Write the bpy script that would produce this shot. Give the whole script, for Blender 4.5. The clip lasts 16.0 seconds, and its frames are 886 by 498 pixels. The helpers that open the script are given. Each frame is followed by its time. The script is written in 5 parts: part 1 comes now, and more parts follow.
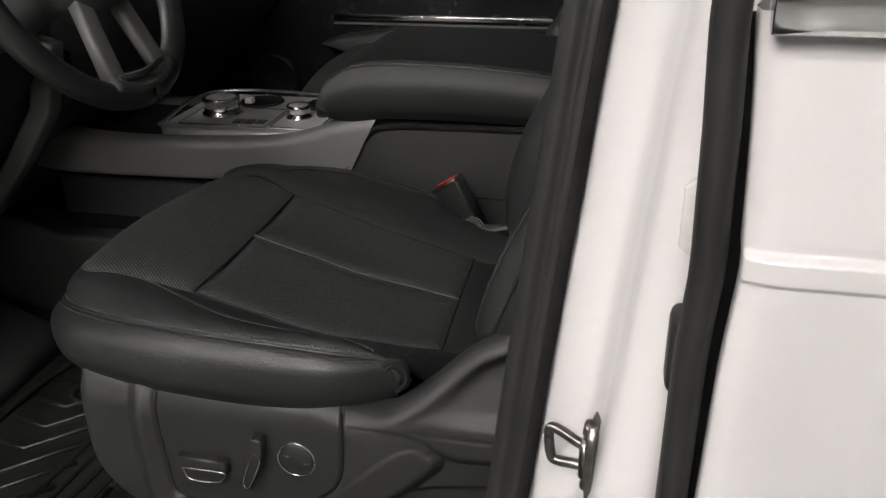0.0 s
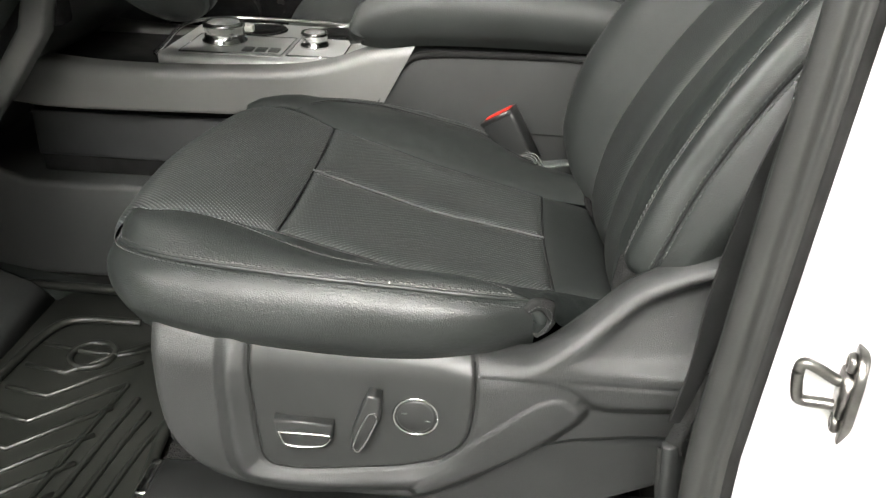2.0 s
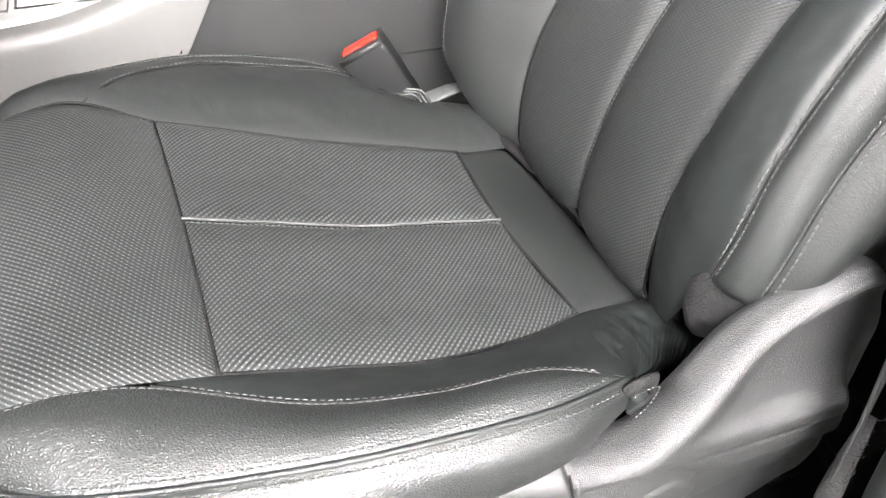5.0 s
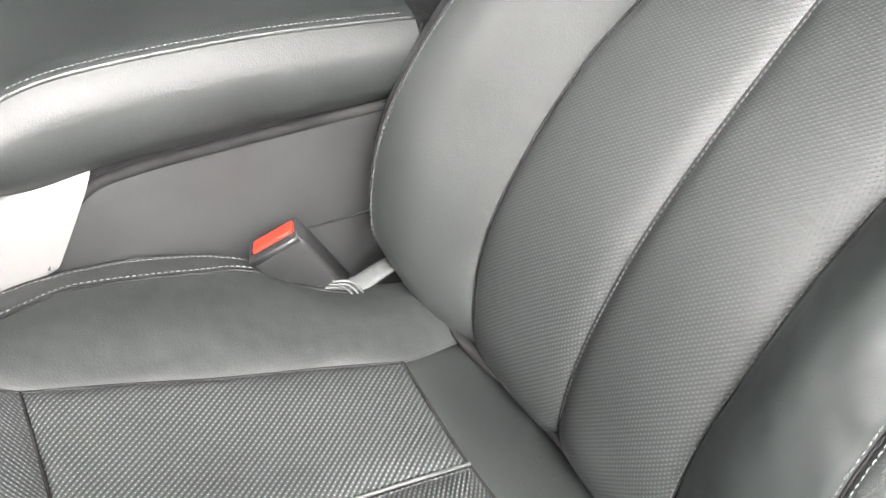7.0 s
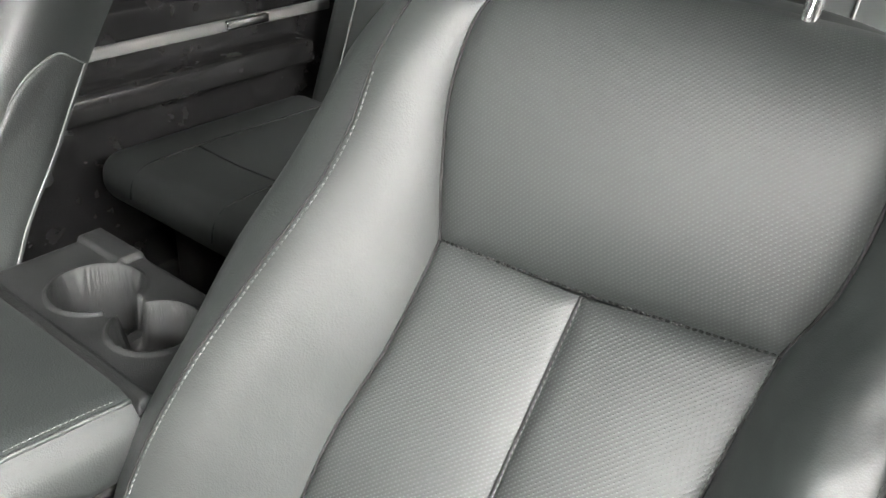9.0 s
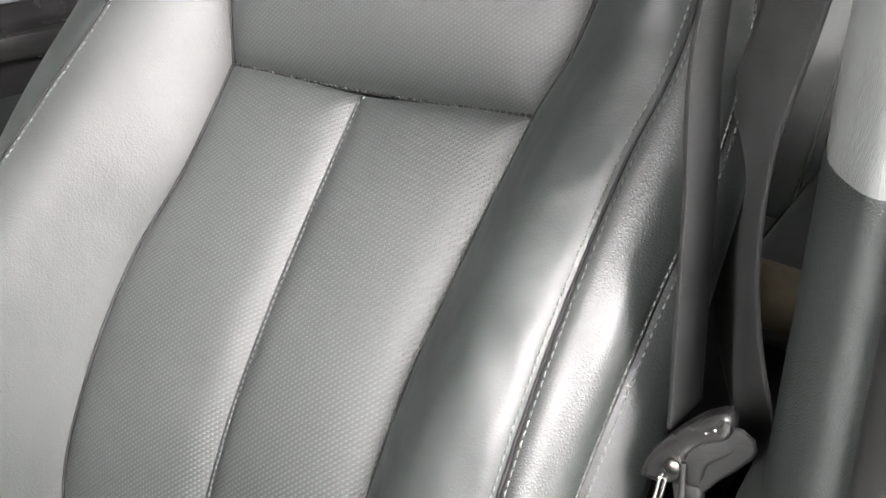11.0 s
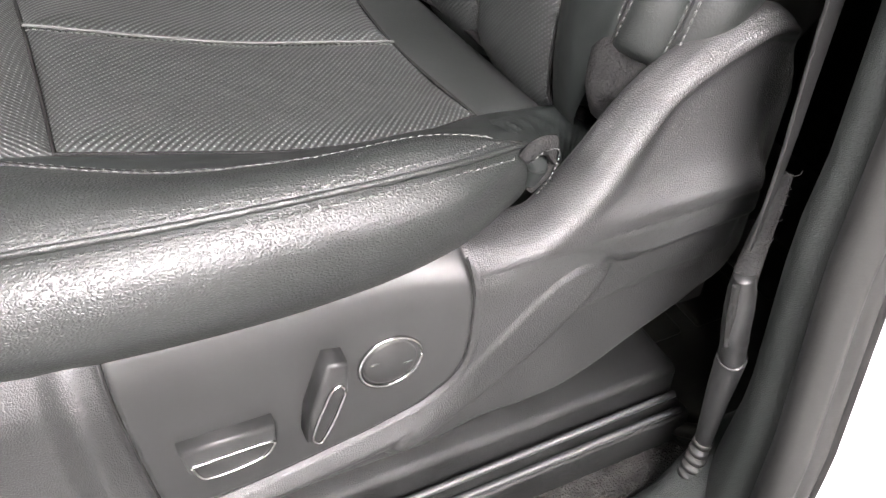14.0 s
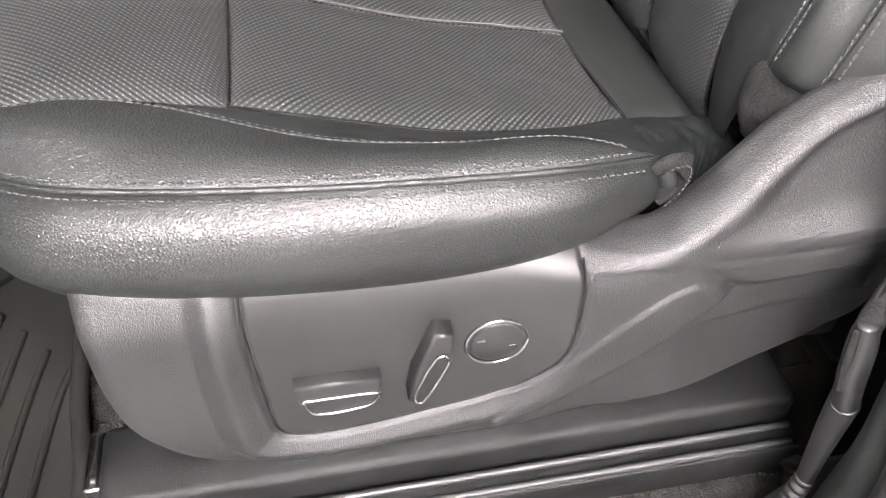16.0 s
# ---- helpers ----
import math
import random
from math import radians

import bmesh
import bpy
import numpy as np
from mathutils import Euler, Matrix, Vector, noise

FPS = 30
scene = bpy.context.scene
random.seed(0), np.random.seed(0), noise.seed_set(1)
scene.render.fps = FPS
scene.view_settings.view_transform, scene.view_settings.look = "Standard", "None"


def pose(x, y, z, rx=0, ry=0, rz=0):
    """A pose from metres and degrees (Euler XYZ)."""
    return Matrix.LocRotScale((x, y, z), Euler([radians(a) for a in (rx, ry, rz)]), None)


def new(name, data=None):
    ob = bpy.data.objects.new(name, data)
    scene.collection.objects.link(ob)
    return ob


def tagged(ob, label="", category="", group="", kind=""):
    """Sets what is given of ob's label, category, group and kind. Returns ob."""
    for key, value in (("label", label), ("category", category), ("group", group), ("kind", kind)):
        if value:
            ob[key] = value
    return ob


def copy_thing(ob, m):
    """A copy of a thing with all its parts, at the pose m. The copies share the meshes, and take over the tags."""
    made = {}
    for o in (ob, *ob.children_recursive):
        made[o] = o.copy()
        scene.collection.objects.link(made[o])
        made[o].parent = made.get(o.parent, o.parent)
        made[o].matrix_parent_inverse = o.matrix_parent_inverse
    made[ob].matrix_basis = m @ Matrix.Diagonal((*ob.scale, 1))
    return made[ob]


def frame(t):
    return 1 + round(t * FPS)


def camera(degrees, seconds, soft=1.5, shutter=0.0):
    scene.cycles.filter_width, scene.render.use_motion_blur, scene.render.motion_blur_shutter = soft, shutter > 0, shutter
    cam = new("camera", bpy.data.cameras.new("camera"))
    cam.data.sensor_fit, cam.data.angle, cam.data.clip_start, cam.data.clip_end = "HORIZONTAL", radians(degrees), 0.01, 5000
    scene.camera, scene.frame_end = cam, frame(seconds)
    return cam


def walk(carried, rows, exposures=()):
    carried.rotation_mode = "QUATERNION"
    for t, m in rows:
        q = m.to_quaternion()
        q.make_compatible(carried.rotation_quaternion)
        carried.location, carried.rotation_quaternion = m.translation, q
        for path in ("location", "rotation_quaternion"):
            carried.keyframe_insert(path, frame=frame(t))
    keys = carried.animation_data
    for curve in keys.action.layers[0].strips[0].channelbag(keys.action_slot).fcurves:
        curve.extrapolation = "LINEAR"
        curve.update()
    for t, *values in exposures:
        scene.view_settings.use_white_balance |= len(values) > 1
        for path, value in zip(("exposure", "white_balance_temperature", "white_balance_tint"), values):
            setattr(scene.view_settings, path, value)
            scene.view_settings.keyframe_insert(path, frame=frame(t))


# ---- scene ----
cam = camera(54.77, 16.0)
ROWS = [
    (0, -0.0004, 0.0266, 1.4492, 64.68, 0.73, 11.71),
    (0.5, -0.0980, -0.0128, 1.4233, 64.63, -0.25, 12.12),
    (1, -0.1531, -0.0339, 1.4283, 64.09, -0.50, 10.79),
    (1.5, -0.2122, -0.0100, 1.4177, 63.24, -1.11, 7.95),
    (2, -0.2654, 0.0741, 1.3715, 62.05, -1.77, 4.64),
    (2.5, -0.3195, 0.1855, 1.3437, 58.48, -2.10, 0.97),
    (3, -0.3740, 0.2530, 1.3470, 54.71, -2.15, -2.57),
    (3.2, -0.4039, 0.2799, 1.3502, 54.11, -2.06, -4.08),
    (5.3, -0.4933, 0.4948, 1.3981, 49.71, -1.20, -21.36),
    (5.5, -0.4693, 0.5233, 1.3952, 49.77, -1.03, -21.97),
    (6, -0.4049, 0.5835, 1.3985, 49.93, -0.46, -22.76),
    (6.5, -0.3913, 0.6349, 1.4193, 50.21, -0.36, -24.23),
    (7, -0.4365, 0.7032, 1.4559, 50.36, -1.47, -28.35),
    (7.5, -0.4486, 0.7396, 1.5219, 51.24, -1.65, -34.63),
    (8, -0.4292, 0.8055, 1.5721, 54.53, -2.48, -41.56),
    (8.5, -0.4006, 0.8377, 1.5994, 58.01, -2.56, -47.48),
    (8.7, -0.3933, 0.8386, 1.6025, 59.22, -2.87, -49.25),
    (10.8, -0.3719, 0.6901, 1.4915, 61.88, -2.70, -55.15),
    (11, -0.3727, 0.6828, 1.4674, 61.85, -2.63, -55.31),
    (11.5, -0.4033, 0.6608, 1.4164, 59.82, -3.15, -56.18),
    (12, -0.4150, 0.6422, 1.3915, 57.10, -3.08, -55.68),
    (12.5, -0.4292, 0.6133, 1.3564, 55.11, -3.00, -54.42),
    (13, -0.4321, 0.5526, 1.3228, 53.17, -2.29, -46.26),
    (13.5, -0.4530, 0.4653, 1.2834, 51.59, -1.74, -34.57),
    (14, -0.4681, 0.4051, 1.2540, 48.14, -1.33, -25.10),
    (14.5, -0.4582, 0.3860, 1.2659, 46.11, -0.34, -18.81),
    (15, -0.4432, 0.3900, 1.2791, 45.77, -1.34, -15.21),
    (15.5, -0.4330, 0.3856, 1.2814, 45.59, -1.19, -12.81),
    (16, -0.4441, 0.3847, 1.2860, 45.48, -0.62, -10.54),
]
EXPOSURES = [(0.0, -0.5, 6750, 9), (0.5, 0.2, 6900, 4), (1.0, 1.12, 6800, 4), (1.5, 1.32, 6780, 4), (2.5, 1.54, 6730, 3), (3.0, 1.84, 6650, 5), (5.5, 2.70, 6600, 12), (7.0, 3.03, 6600, 10), (8.5, 2.87, 6600, 6), (11.0, 3.1, 6600, 11), (12.0, 2.57, 6680, 14), (12.5, 2.47, 6650, 15), (13.0, 2.42, 6650, 14), (13.5, 2.42, 6650, 14), (14.2, 2.1, 6680, 15), (16.0, 2.08, 6720, 16)]
LAMP = 118.0
# Unseen lamps; the fourth brightens the second row, the last two fill the cabin.
LAMPS = [(-0.9, -1.2, 3.4), (-0.5, -2.0, 3.4), (-1.7, -2.5, 3.4), (0.5, -3.4, 3.4), (-4.8, 1.3, 3.4), (-3.7, 0.7, 3.4)]
walk(cam, [(t, pose(x, y, z, rx, ry, rz)) for t, x, y, z, rx, ry, rz in ROWS], EXPOSURES)

# ---- light: an unseen lit hall added round the vehicle ----
world = bpy.data.worlds.new("world")
scene.world = world
world.use_nodes = True
world.node_tree.nodes["Background"].inputs["Color"].default_value = (0.75, 0.82, 0.8, 1)
world.node_tree.nodes["Background"].inputs["Strength"].default_value = 0.03


# ---- materials ----
def material(name, color, rough=0.5, metal=0.0, spec=0.5, coat=0.0):
    m = bpy.data.materials.new(name)
    m.use_nodes = True
    b = m.node_tree.nodes["Principled BSDF"]
    b.inputs["Base Color"].default_value = (*color, 1)
    b.inputs["Roughness"].default_value = rough
    b.inputs["Metallic"].default_value = metal
    b.inputs["Specular IOR Level"].default_value = spec
    b.inputs["Coat Weight"].default_value = coat
    b.inputs["Coat Roughness"].default_value = 0.04
    return m


def node(m, kind, **values):
    n = m.node_tree.nodes.new(kind)
    for key, v in values.items():
        n.inputs[key.replace("_", " ")].default_value = v
    return n


def link(m, a, out, b, into):
    m.node_tree.links.new(a.outputs[out], b.inputs[into])


def bsdf(m):
    return m.node_tree.nodes["Principled BSDF"]


def mottled(m, scale, low, high, detail=4.0, rough=None):
    """Slow variation of colour, and of roughness, in the object's own space."""
    tex = m.node_tree.nodes.new("ShaderNodeTexCoord")
    nz = node(m, "ShaderNodeTexNoise", Scale=scale, Detail=detail)
    link(m, tex, "Object", nz, "Vector")
    ramp = m.node_tree.nodes.new("ShaderNodeValToRGB")
    ramp.color_ramp.elements[0].position, ramp.color_ramp.elements[1].position = 0.3, 0.7
    ramp.color_ramp.elements[0].color, ramp.color_ramp.elements[1].color = (*low, 1), (*high, 1)
    link(m, nz, "Fac", ramp, "Fac")
    link(m, ramp, "Color", bsdf(m), "Base Color")
    if rough:
        mp = node(m, "ShaderNodeMapRange", To_Min=rough[0], To_Max=rough[1])
        link(m, nz, "Fac", mp, "Value")
        link(m, mp, "Result", bsdf(m), "Roughness")
    return m


def grained(m, scale, strength, distance=0.0004, kind="voronoi", stretch=(1, 1, 1), soft_relief=0.14):
    """Fine relief: leather pebble or moulded plastic grain."""
    tex = m.node_tree.nodes.new("ShaderNodeTexCoord")
    mp = m.node_tree.nodes.new("ShaderNodeMapping")
    mp.inputs["Scale"].default_value = stretch
    link(m, tex, "Object", mp, "Vector")
    if kind == "voronoi":
        n = node(m, "ShaderNodeTexVoronoi", Scale=scale)
        out = "Distance"
    elif kind == "pebble":
        warp = node(m, "ShaderNodeTexNoise", Scale=scale * 0.45, Detail=1.0)
        link(m, mp, "Vector", warp, "Vector")
        bend = m.node_tree.nodes.new("ShaderNodeVectorMath")
        bend.operation = "MULTIPLY_ADD"
        link(m, warp, "Color", bend, 0)
        bend.inputs[1].default_value = (1.1 / scale,) * 3
        link(m, mp, "Vector", bend, 2)
        mp = bend
        cell = node(m, "ShaderNodeTexVoronoi", Scale=scale)
        cell.feature = "DISTANCE_TO_EDGE"
        link(m, mp, "Vector", cell, "Vector")
        n = node(m, "ShaderNodeMapRange", From_Min=0.0, From_Max=0.42)
        n.interpolation_type = "SMOOTHSTEP"
        link(m, cell, "Distance", n, "Value")
        out = "Result"
    else:
        n = node(m, "ShaderNodeTexNoise", Scale=scale, Detail=1.0, Roughness=0.5)
        out = "Fac"
    if kind != "pebble":
        link(m, mp, "Vector", n, "Vector")
    soft = node(m, "ShaderNodeTexNoise", Scale=28.0, Detail=3.0)
    link(m, tex, "Object", soft, "Vector")
    b1 = node(m, "ShaderNodeBump", Strength=soft_relief, Distance=0.003)
    link(m, soft, "Fac", b1, "Height")
    b2 = node(m, "ShaderNodeBump", Strength=strength, Distance=distance)
    link(m, n, out, b2, "Height")
    link(m, b1, "Normal", b2, "Normal")
    link(m, b2, "Normal", bsdf(m), "Normal")
    return m


LEATHER_LOW, LEATHER_HIGH = (0.0085, 0.010, 0.0095), (0.0135, 0.0155, 0.0148)
leather = grained(mottled(material("black_leather", LEATHER_LOW, 0.5, spec=0.34), 9, LEATHER_LOW, LEATHER_HIGH, rough=(0.52, 0.62)), 620, 0.3, 0.0004)
leather_grain = grained(mottled(material("pebbled_leather", LEATHER_LOW, 0.4, spec=0.42), 9, LEATHER_LOW, LEATHER_HIGH, rough=(0.36, 0.46)), 520, 0.4, 0.0003, "pebble")
leather_side = grained(mottled(material("matt_pebbled_leather", LEATHER_LOW, 0.42, spec=0.56), 9, LEATHER_LOW, LEATHER_HIGH, rough=(0.36, 0.46)), 500, 0.62, 0.00045, "pebble", (0.8, 1, 1.15))
# Darker copy of the leather; on the lid top it stands for low light.
leather_dark = grained(mottled(material("darkened_leather", (0.01, 0.011, 0.0108), 0.45, spec=0.4), 9, (0.006, 0.0072, 0.0069), (0.010, 0.0117, 0.0112), rough=(0.42, 0.52)), 600, 0.35, 0.0005)
leather_smooth = grained(mottled(material("smooth_leather", LEATHER_LOW, 0.5, spec=0.42), 9, (0.007, 0.0088, 0.0083), (0.011, 0.0135, 0.0129), rough=(0.40, 0.50)), 800, 0.2, 0.0003)


def perforated(name, low, high, ground, depth, joined, size=1.0, blur=1.2):
    """Leather pricked with a diagonal lattice of pale pips, faintly joined along one diagonal."""
    m = mottled(material(name, LEATHER_LOW, 0.5, spec=0.42), 9, low, high, rough=(0.5, 0.6))
    uv = m.node_tree.nodes.new("ShaderNodeUVMap")
    uv.uv_map = "metric"
    mp = m.node_tree.nodes.new("ShaderNodeMapping")
    mp.inputs["Scale"].default_value = (1000 / size, 1000 / size, 1)
    mp.inputs["Rotation"].default_value = (0, 0, radians(45))
    link(m, uv, "UV", mp, "Vector")

    def vector(operation, a, value=None):
        n = m.node_tree.nodes.new("ShaderNodeVectorMath")
        n.operation = operation
        link(m, a, "Vector", n, 0)
        if value:
            n.inputs[1].default_value = value
        return n

    def least(a, out_a, b, out_b, operation="MINIMUM"):
        n = m.node_tree.nodes.new("ShaderNodeMath")
        n.operation = operation
        link(m, a, out_a, n, 0)
        link(m, b, out_b, n, 1)
        return n

    far, near = [], []
    for shift in (0.0, 0.5):
        scaled = vector("ADD", vector("DIVIDE", mp, (*PIP, 1)), (shift, shift, 0))
        cell = vector("MULTIPLY", vector("SUBTRACT", vector("FRACTION", scaled), (0.5, 0.5, 0)), (*PIP, 0))
        near.append(vector("LENGTH", cell))
        far.append(vector("LENGTH", vector("MULTIPLY", cell, (1, 0, 0))))
    pip = node(m, "ShaderNodeMapRange", From_Min=0.5, From_Max=blur, To_Min=1.0, To_Max=0.0)
    link(m, least(near[0], "Value", near[1], "Value"), "Value", pip, "Value")
    rib = node(m, "ShaderNodeMapRange", From_Min=0.3, From_Max=1.5, To_Min=joined, To_Max=0.0)
    link(m, least(far[0], "Value", far[1], "Value"), "Value", rib, "Value")
    high = m.node_tree.nodes.new("ShaderNodeMath")
    high.operation = "MAXIMUM"
    link(m, pip, "Result", high, 0)
    link(m, rib, "Result", high, 1)
    bump = node(m, "ShaderNodeBump", Strength=depth, Distance=0.0007)
    link(m, high, "Value", bump, "Height")
    tex = m.node_tree.nodes.new("ShaderNodeTexCoord")
    nz = node(m, "ShaderNodeTexNoise", Scale=30.0, Detail=3.0)
    link(m, tex, "Object", nz, "Vector")
    b1 = node(m, "ShaderNodeBump", Strength=0.3, Distance=0.003)
    link(m, nz, "Fac", b1, "Height")
    link(m, b1, "Normal", bump, "Normal")
    link(m, bump, "Normal", bsdf(m), "Normal")
    old = bsdf(m).inputs["Base Color"].links[0].from_socket
    mix = m.node_tree.nodes.new("ShaderNodeMix")
    mix.data_type = "RGBA"
    mix.inputs["A"].default_value = (*ground, 1)
    link(m, high, "Value", mix, "Factor")
    m.node_tree.links.new(old, mix.inputs["B"])
    link(m, mix, "Result", bsdf(m), "Base Color")
    return m


PIP = (7.8, 4.5)
# Cushion copy: pips painted pale to carry the glint on them.
perf = perforated("bright_perforated_leather", (0.088, 0.0955, 0.0932), (0.12, 0.129, 0.126), (0.0036, 0.0043, 0.0041), 1.0, 0.36, 1.0, 0.95)
# Back and upper copies: duller pips, as they catch less light there.
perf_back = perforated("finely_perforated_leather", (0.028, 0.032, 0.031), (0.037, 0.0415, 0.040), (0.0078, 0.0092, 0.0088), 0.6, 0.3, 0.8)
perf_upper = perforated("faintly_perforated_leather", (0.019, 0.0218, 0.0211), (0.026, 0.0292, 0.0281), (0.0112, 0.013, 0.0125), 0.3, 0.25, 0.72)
gloss_black = mottled(material("gloss_black_plastic", (0.006, 0.006, 0.006), 0.25), 20, (0.005, 0.005, 0.005), (0.008, 0.008, 0.008), rough=(0.2, 0.32))
plastic = grained(mottled(material("grained_black_plastic", (0.04, 0.042, 0.042), 0.5), 14, (0.033, 0.035, 0.0345), (0.048, 0.0502, 0.0497), rough=(0.42, 0.54)), 1200, 0.7, 0.0006, "noise", soft_relief=0.03)
shield_plastic = grained(mottled(material("grained_shield_plastic", (0.06, 0.06, 0.06), 0.5, spec=0.44), 14, (0.014, 0.0147, 0.0146), (0.023, 0.0239, 0.0237), rough=(0.33, 0.42)), 1100, 1.0, 0.0007, "noise", soft_relief=0.02)
panel_plastic = grained(mottled(material("fine_satin_panel_plastic", (0.05, 0.05, 0.05), 0.55, spec=0.36), 14, (0.011, 0.0116, 0.0115), (0.017, 0.0178, 0.0176), rough=(0.42, 0.5)), 1600, 0.2, 0.0002, "noise", soft_relief=0.02)
track_plastic = grained(mottled(material("speckled_track_plastic", (0.02, 0.02, 0.02), 0.45, spec=0.26), 30, (0.005, 0.0054, 0.0053), (0.011, 0.0116, 0.0115), rough=(0.3, 0.42)), 1150, 1.0, 0.0008, "noise", soft_relief=0.02)
dash_plastic = grained(mottled(material("grey_black_dash_plastic", (0.06, 0.06, 0.06), 0.5), 8, (0.022, 0.0238, 0.0232), (0.034, 0.0362, 0.0354), rough=(0.44, 0.56)), 1200, 0.6, 0.0006, "noise", soft_relief=0.03)
satin_plate = grained(mottled(material("satin_silver_plate", (0.34, 0.34, 0.33), 0.35, 0.2), 30, (0.29, 0.296, 0.288), (0.37, 0.375, 0.365), rough=(0.3, 0.42)), 1500, 0.06, 0.0002, "noise", soft_relief=0.01)
plastic_smooth = grained(mottled(material("satin_black_plastic", (0.035, 0.036, 0.037), 0.42), 12, (0.020, 0.0214, 0.0216), (0.030, 0.0314, 0.0318), rough=(0.38, 0.48)), 1400, 0.15, 0.0002, "noise")
buckle_plastic = grained(mottled(material("black_buckle_plastic", (0.01, 0.01, 0.01), 0.4, spec=0.4), 20, (0.009, 0.0095, 0.0095), (0.014, 0.0146, 0.0146), rough=(0.35, 0.45)), 900, 0.3, 0.0003, "noise")
pillar_plastic = grained(mottled(material("grey_pillar_plastic", (0.06, 0.065, 0.062), 0.55, spec=0.09), 10, (0.012, 0.014, 0.0134), (0.020, 0.0226, 0.0217), rough=(0.46, 0.58)), 620, 0.5, 0.0004, "pebble")
pillar_cloth = grained(mottled(material("grey_pillar_cloth", (0.16, 0.165, 0.16), 0.85), 10, (0.055, 0.061, 0.058), (0.08, 0.087, 0.083)), 900, 0.6, 0.0006, "noise", (3, 3, 0.2))
rubber = grained(mottled(material("rubber_seal", (0.03, 0.031, 0.03), 0.5, spec=0.3), 12, (0.009, 0.0095, 0.0092), (0.018, 0.0184, 0.0178), rough=(0.42, 0.6)), 600, 0.25, 0.0004, "noise")
mat_rubber = grained(mottled(material("rubber_mat", (0.018, 0.02, 0.017), 0.42, spec=0.28), 7, (0.005, 0.0056, 0.0048), (0.011, 0.0116, 0.0102), 6, rough=(0.3, 0.52)), 500, 0.3, 0.0005, "noise")
carpet = grained(mottled(material("dark_carpet", (0.02, 0.021, 0.02), 0.95, spec=0.1), 60, (0.004, 0.0042, 0.004), (0.022, 0.022, 0.021), 8), 420, 1.0, 0.004, "noise")
silver = grained(mottled(material("silver_grey_trim", (0.3, 0.3, 0.28), 0.38, 0.15), 5, (0.082, 0.084, 0.081), (0.108, 0.108, 0.104), rough=(0.44, 0.54)), 1500, 0.08, 0.0002, "noise")
chrome = mottled(material("chrome", (0.75, 0.75, 0.74), 0.12, 1.0), 30, (0.66, 0.66, 0.65), (0.8, 0.8, 0.79), rough=(0.07, 0.2))
satin_chrome = mottled(material("satin_chrome", (0.4, 0.4, 0.39), 0.25, 1.0), 90, (0.24, 0.24, 0.235), (0.42, 0.42, 0.41), rough=(0.16, 0.3))
dull_steel = mottled(material("galvanised_steel", (0.35, 0.34, 0.32), 0.35, 1.0), 60, (0.09, 0.087, 0.082), (0.19, 0.184, 0.175), rough=(0.22, 0.42))
paint = mottled(material("white_car_paint", (0.8, 0.79, 0.78), 0.35, 0, 0.5, 1.0), 2.5, (0.44, 0.437, 0.434), (0.49, 0.485, 0.48))
red = grained(mottled(material("red_plastic", (0.55, 0.02, 0.01), 0.4, spec=0.25), 40, (0.50, 0.014, 0.007), (0.6, 0.02, 0.011)), 900, 0.2, 0.0002, "noise")
brass = mottled(material("bronze_trim", (0.2, 0.16, 0.1), 0.35, 0.6), 25, (0.14, 0.115, 0.075), (0.22, 0.185, 0.13), rough=(0.28, 0.42))
webbing = grained(mottled(material("grey_webbing", (0.05, 0.05, 0.05), 0.7, spec=0.2), 40, (0.006, 0.0066, 0.0065), (0.011, 0.0116, 0.0115)), 900, 0.6, 0.0005, "noise", (0.2, 0.2, 3))
thread = mottled(material("grey_thread", (0.2, 0.21, 0.2), 0.7), 200, (0.026, 0.0285, 0.0275), (0.045, 0.048, 0.0465))
thread_dark = mottled(material("dark_thread", (0.07, 0.075, 0.072), 0.7), 200, (0.03, 0.033, 0.031), (0.055, 0.06, 0.057))
felt = grained(mottled(material("worn_grey_felt", (0.16, 0.155, 0.15), 0.95, spec=0.1), 50, (0.008, 0.0083, 0.0082), (0.017, 0.0174, 0.0172), 6), 500, 0.8, 0.001, "noise")
# Near-black for seams and black parts, and for shade put into gaps.
dark_void = mottled(material("seam_and_shade_black", (0.01, 0.01, 0.01), 0.9, spec=0.1), 30, (0.006, 0.006, 0.006), (0.014, 0.014, 0.014))
# Unseen floor; its tone sets the light bounced up into the door opening.
hall_floor_mat = mottled(material("polished_concrete", (0.4, 0.4, 0.38), 0.4), 0.8, (0.125, 0.129, 0.125), (0.17, 0.175, 0.17), 8, rough=(0.3, 0.5))
pale_plastic = mottled(material("pale_plastic", (0.5, 0.5, 0.48), 0.5), 60, (0.42, 0.42, 0.40), (0.55, 0.55, 0.53))
# Dark, so the unseen walls and ceiling give little fill light.
hall_wall_mat = mottled(material("dark_hall_wall", (0.75, 0.75, 0.73), 0.7), 1.5, (0.07, 0.072, 0.07), (0.09, 0.092, 0.09))
headliner_mat = grained(mottled(material("grey_headliner", (0.4, 0.4, 0.38), 0.95), 20, (0.30, 0.32, 0.305), (0.36, 0.38, 0.362)), 800, 0.5, 0.0006, "noise")
lamp_face = material("lamp_diffuser", (0.9, 0.9, 0.9), 0.5)
bsdf(lamp_face).inputs["Emission Color"].default_value = (1, 0.955, 0.96, 1)
bsdf(lamp_face).inputs["Emission Strength"].default_value = LAMP
privacy_glass = material("dark_privacy_glass", (0.75, 0.78, 0.76), 0.03, 0, 0.5)
bsdf(privacy_glass).inputs["Transmission Weight"].default_value = 1.0
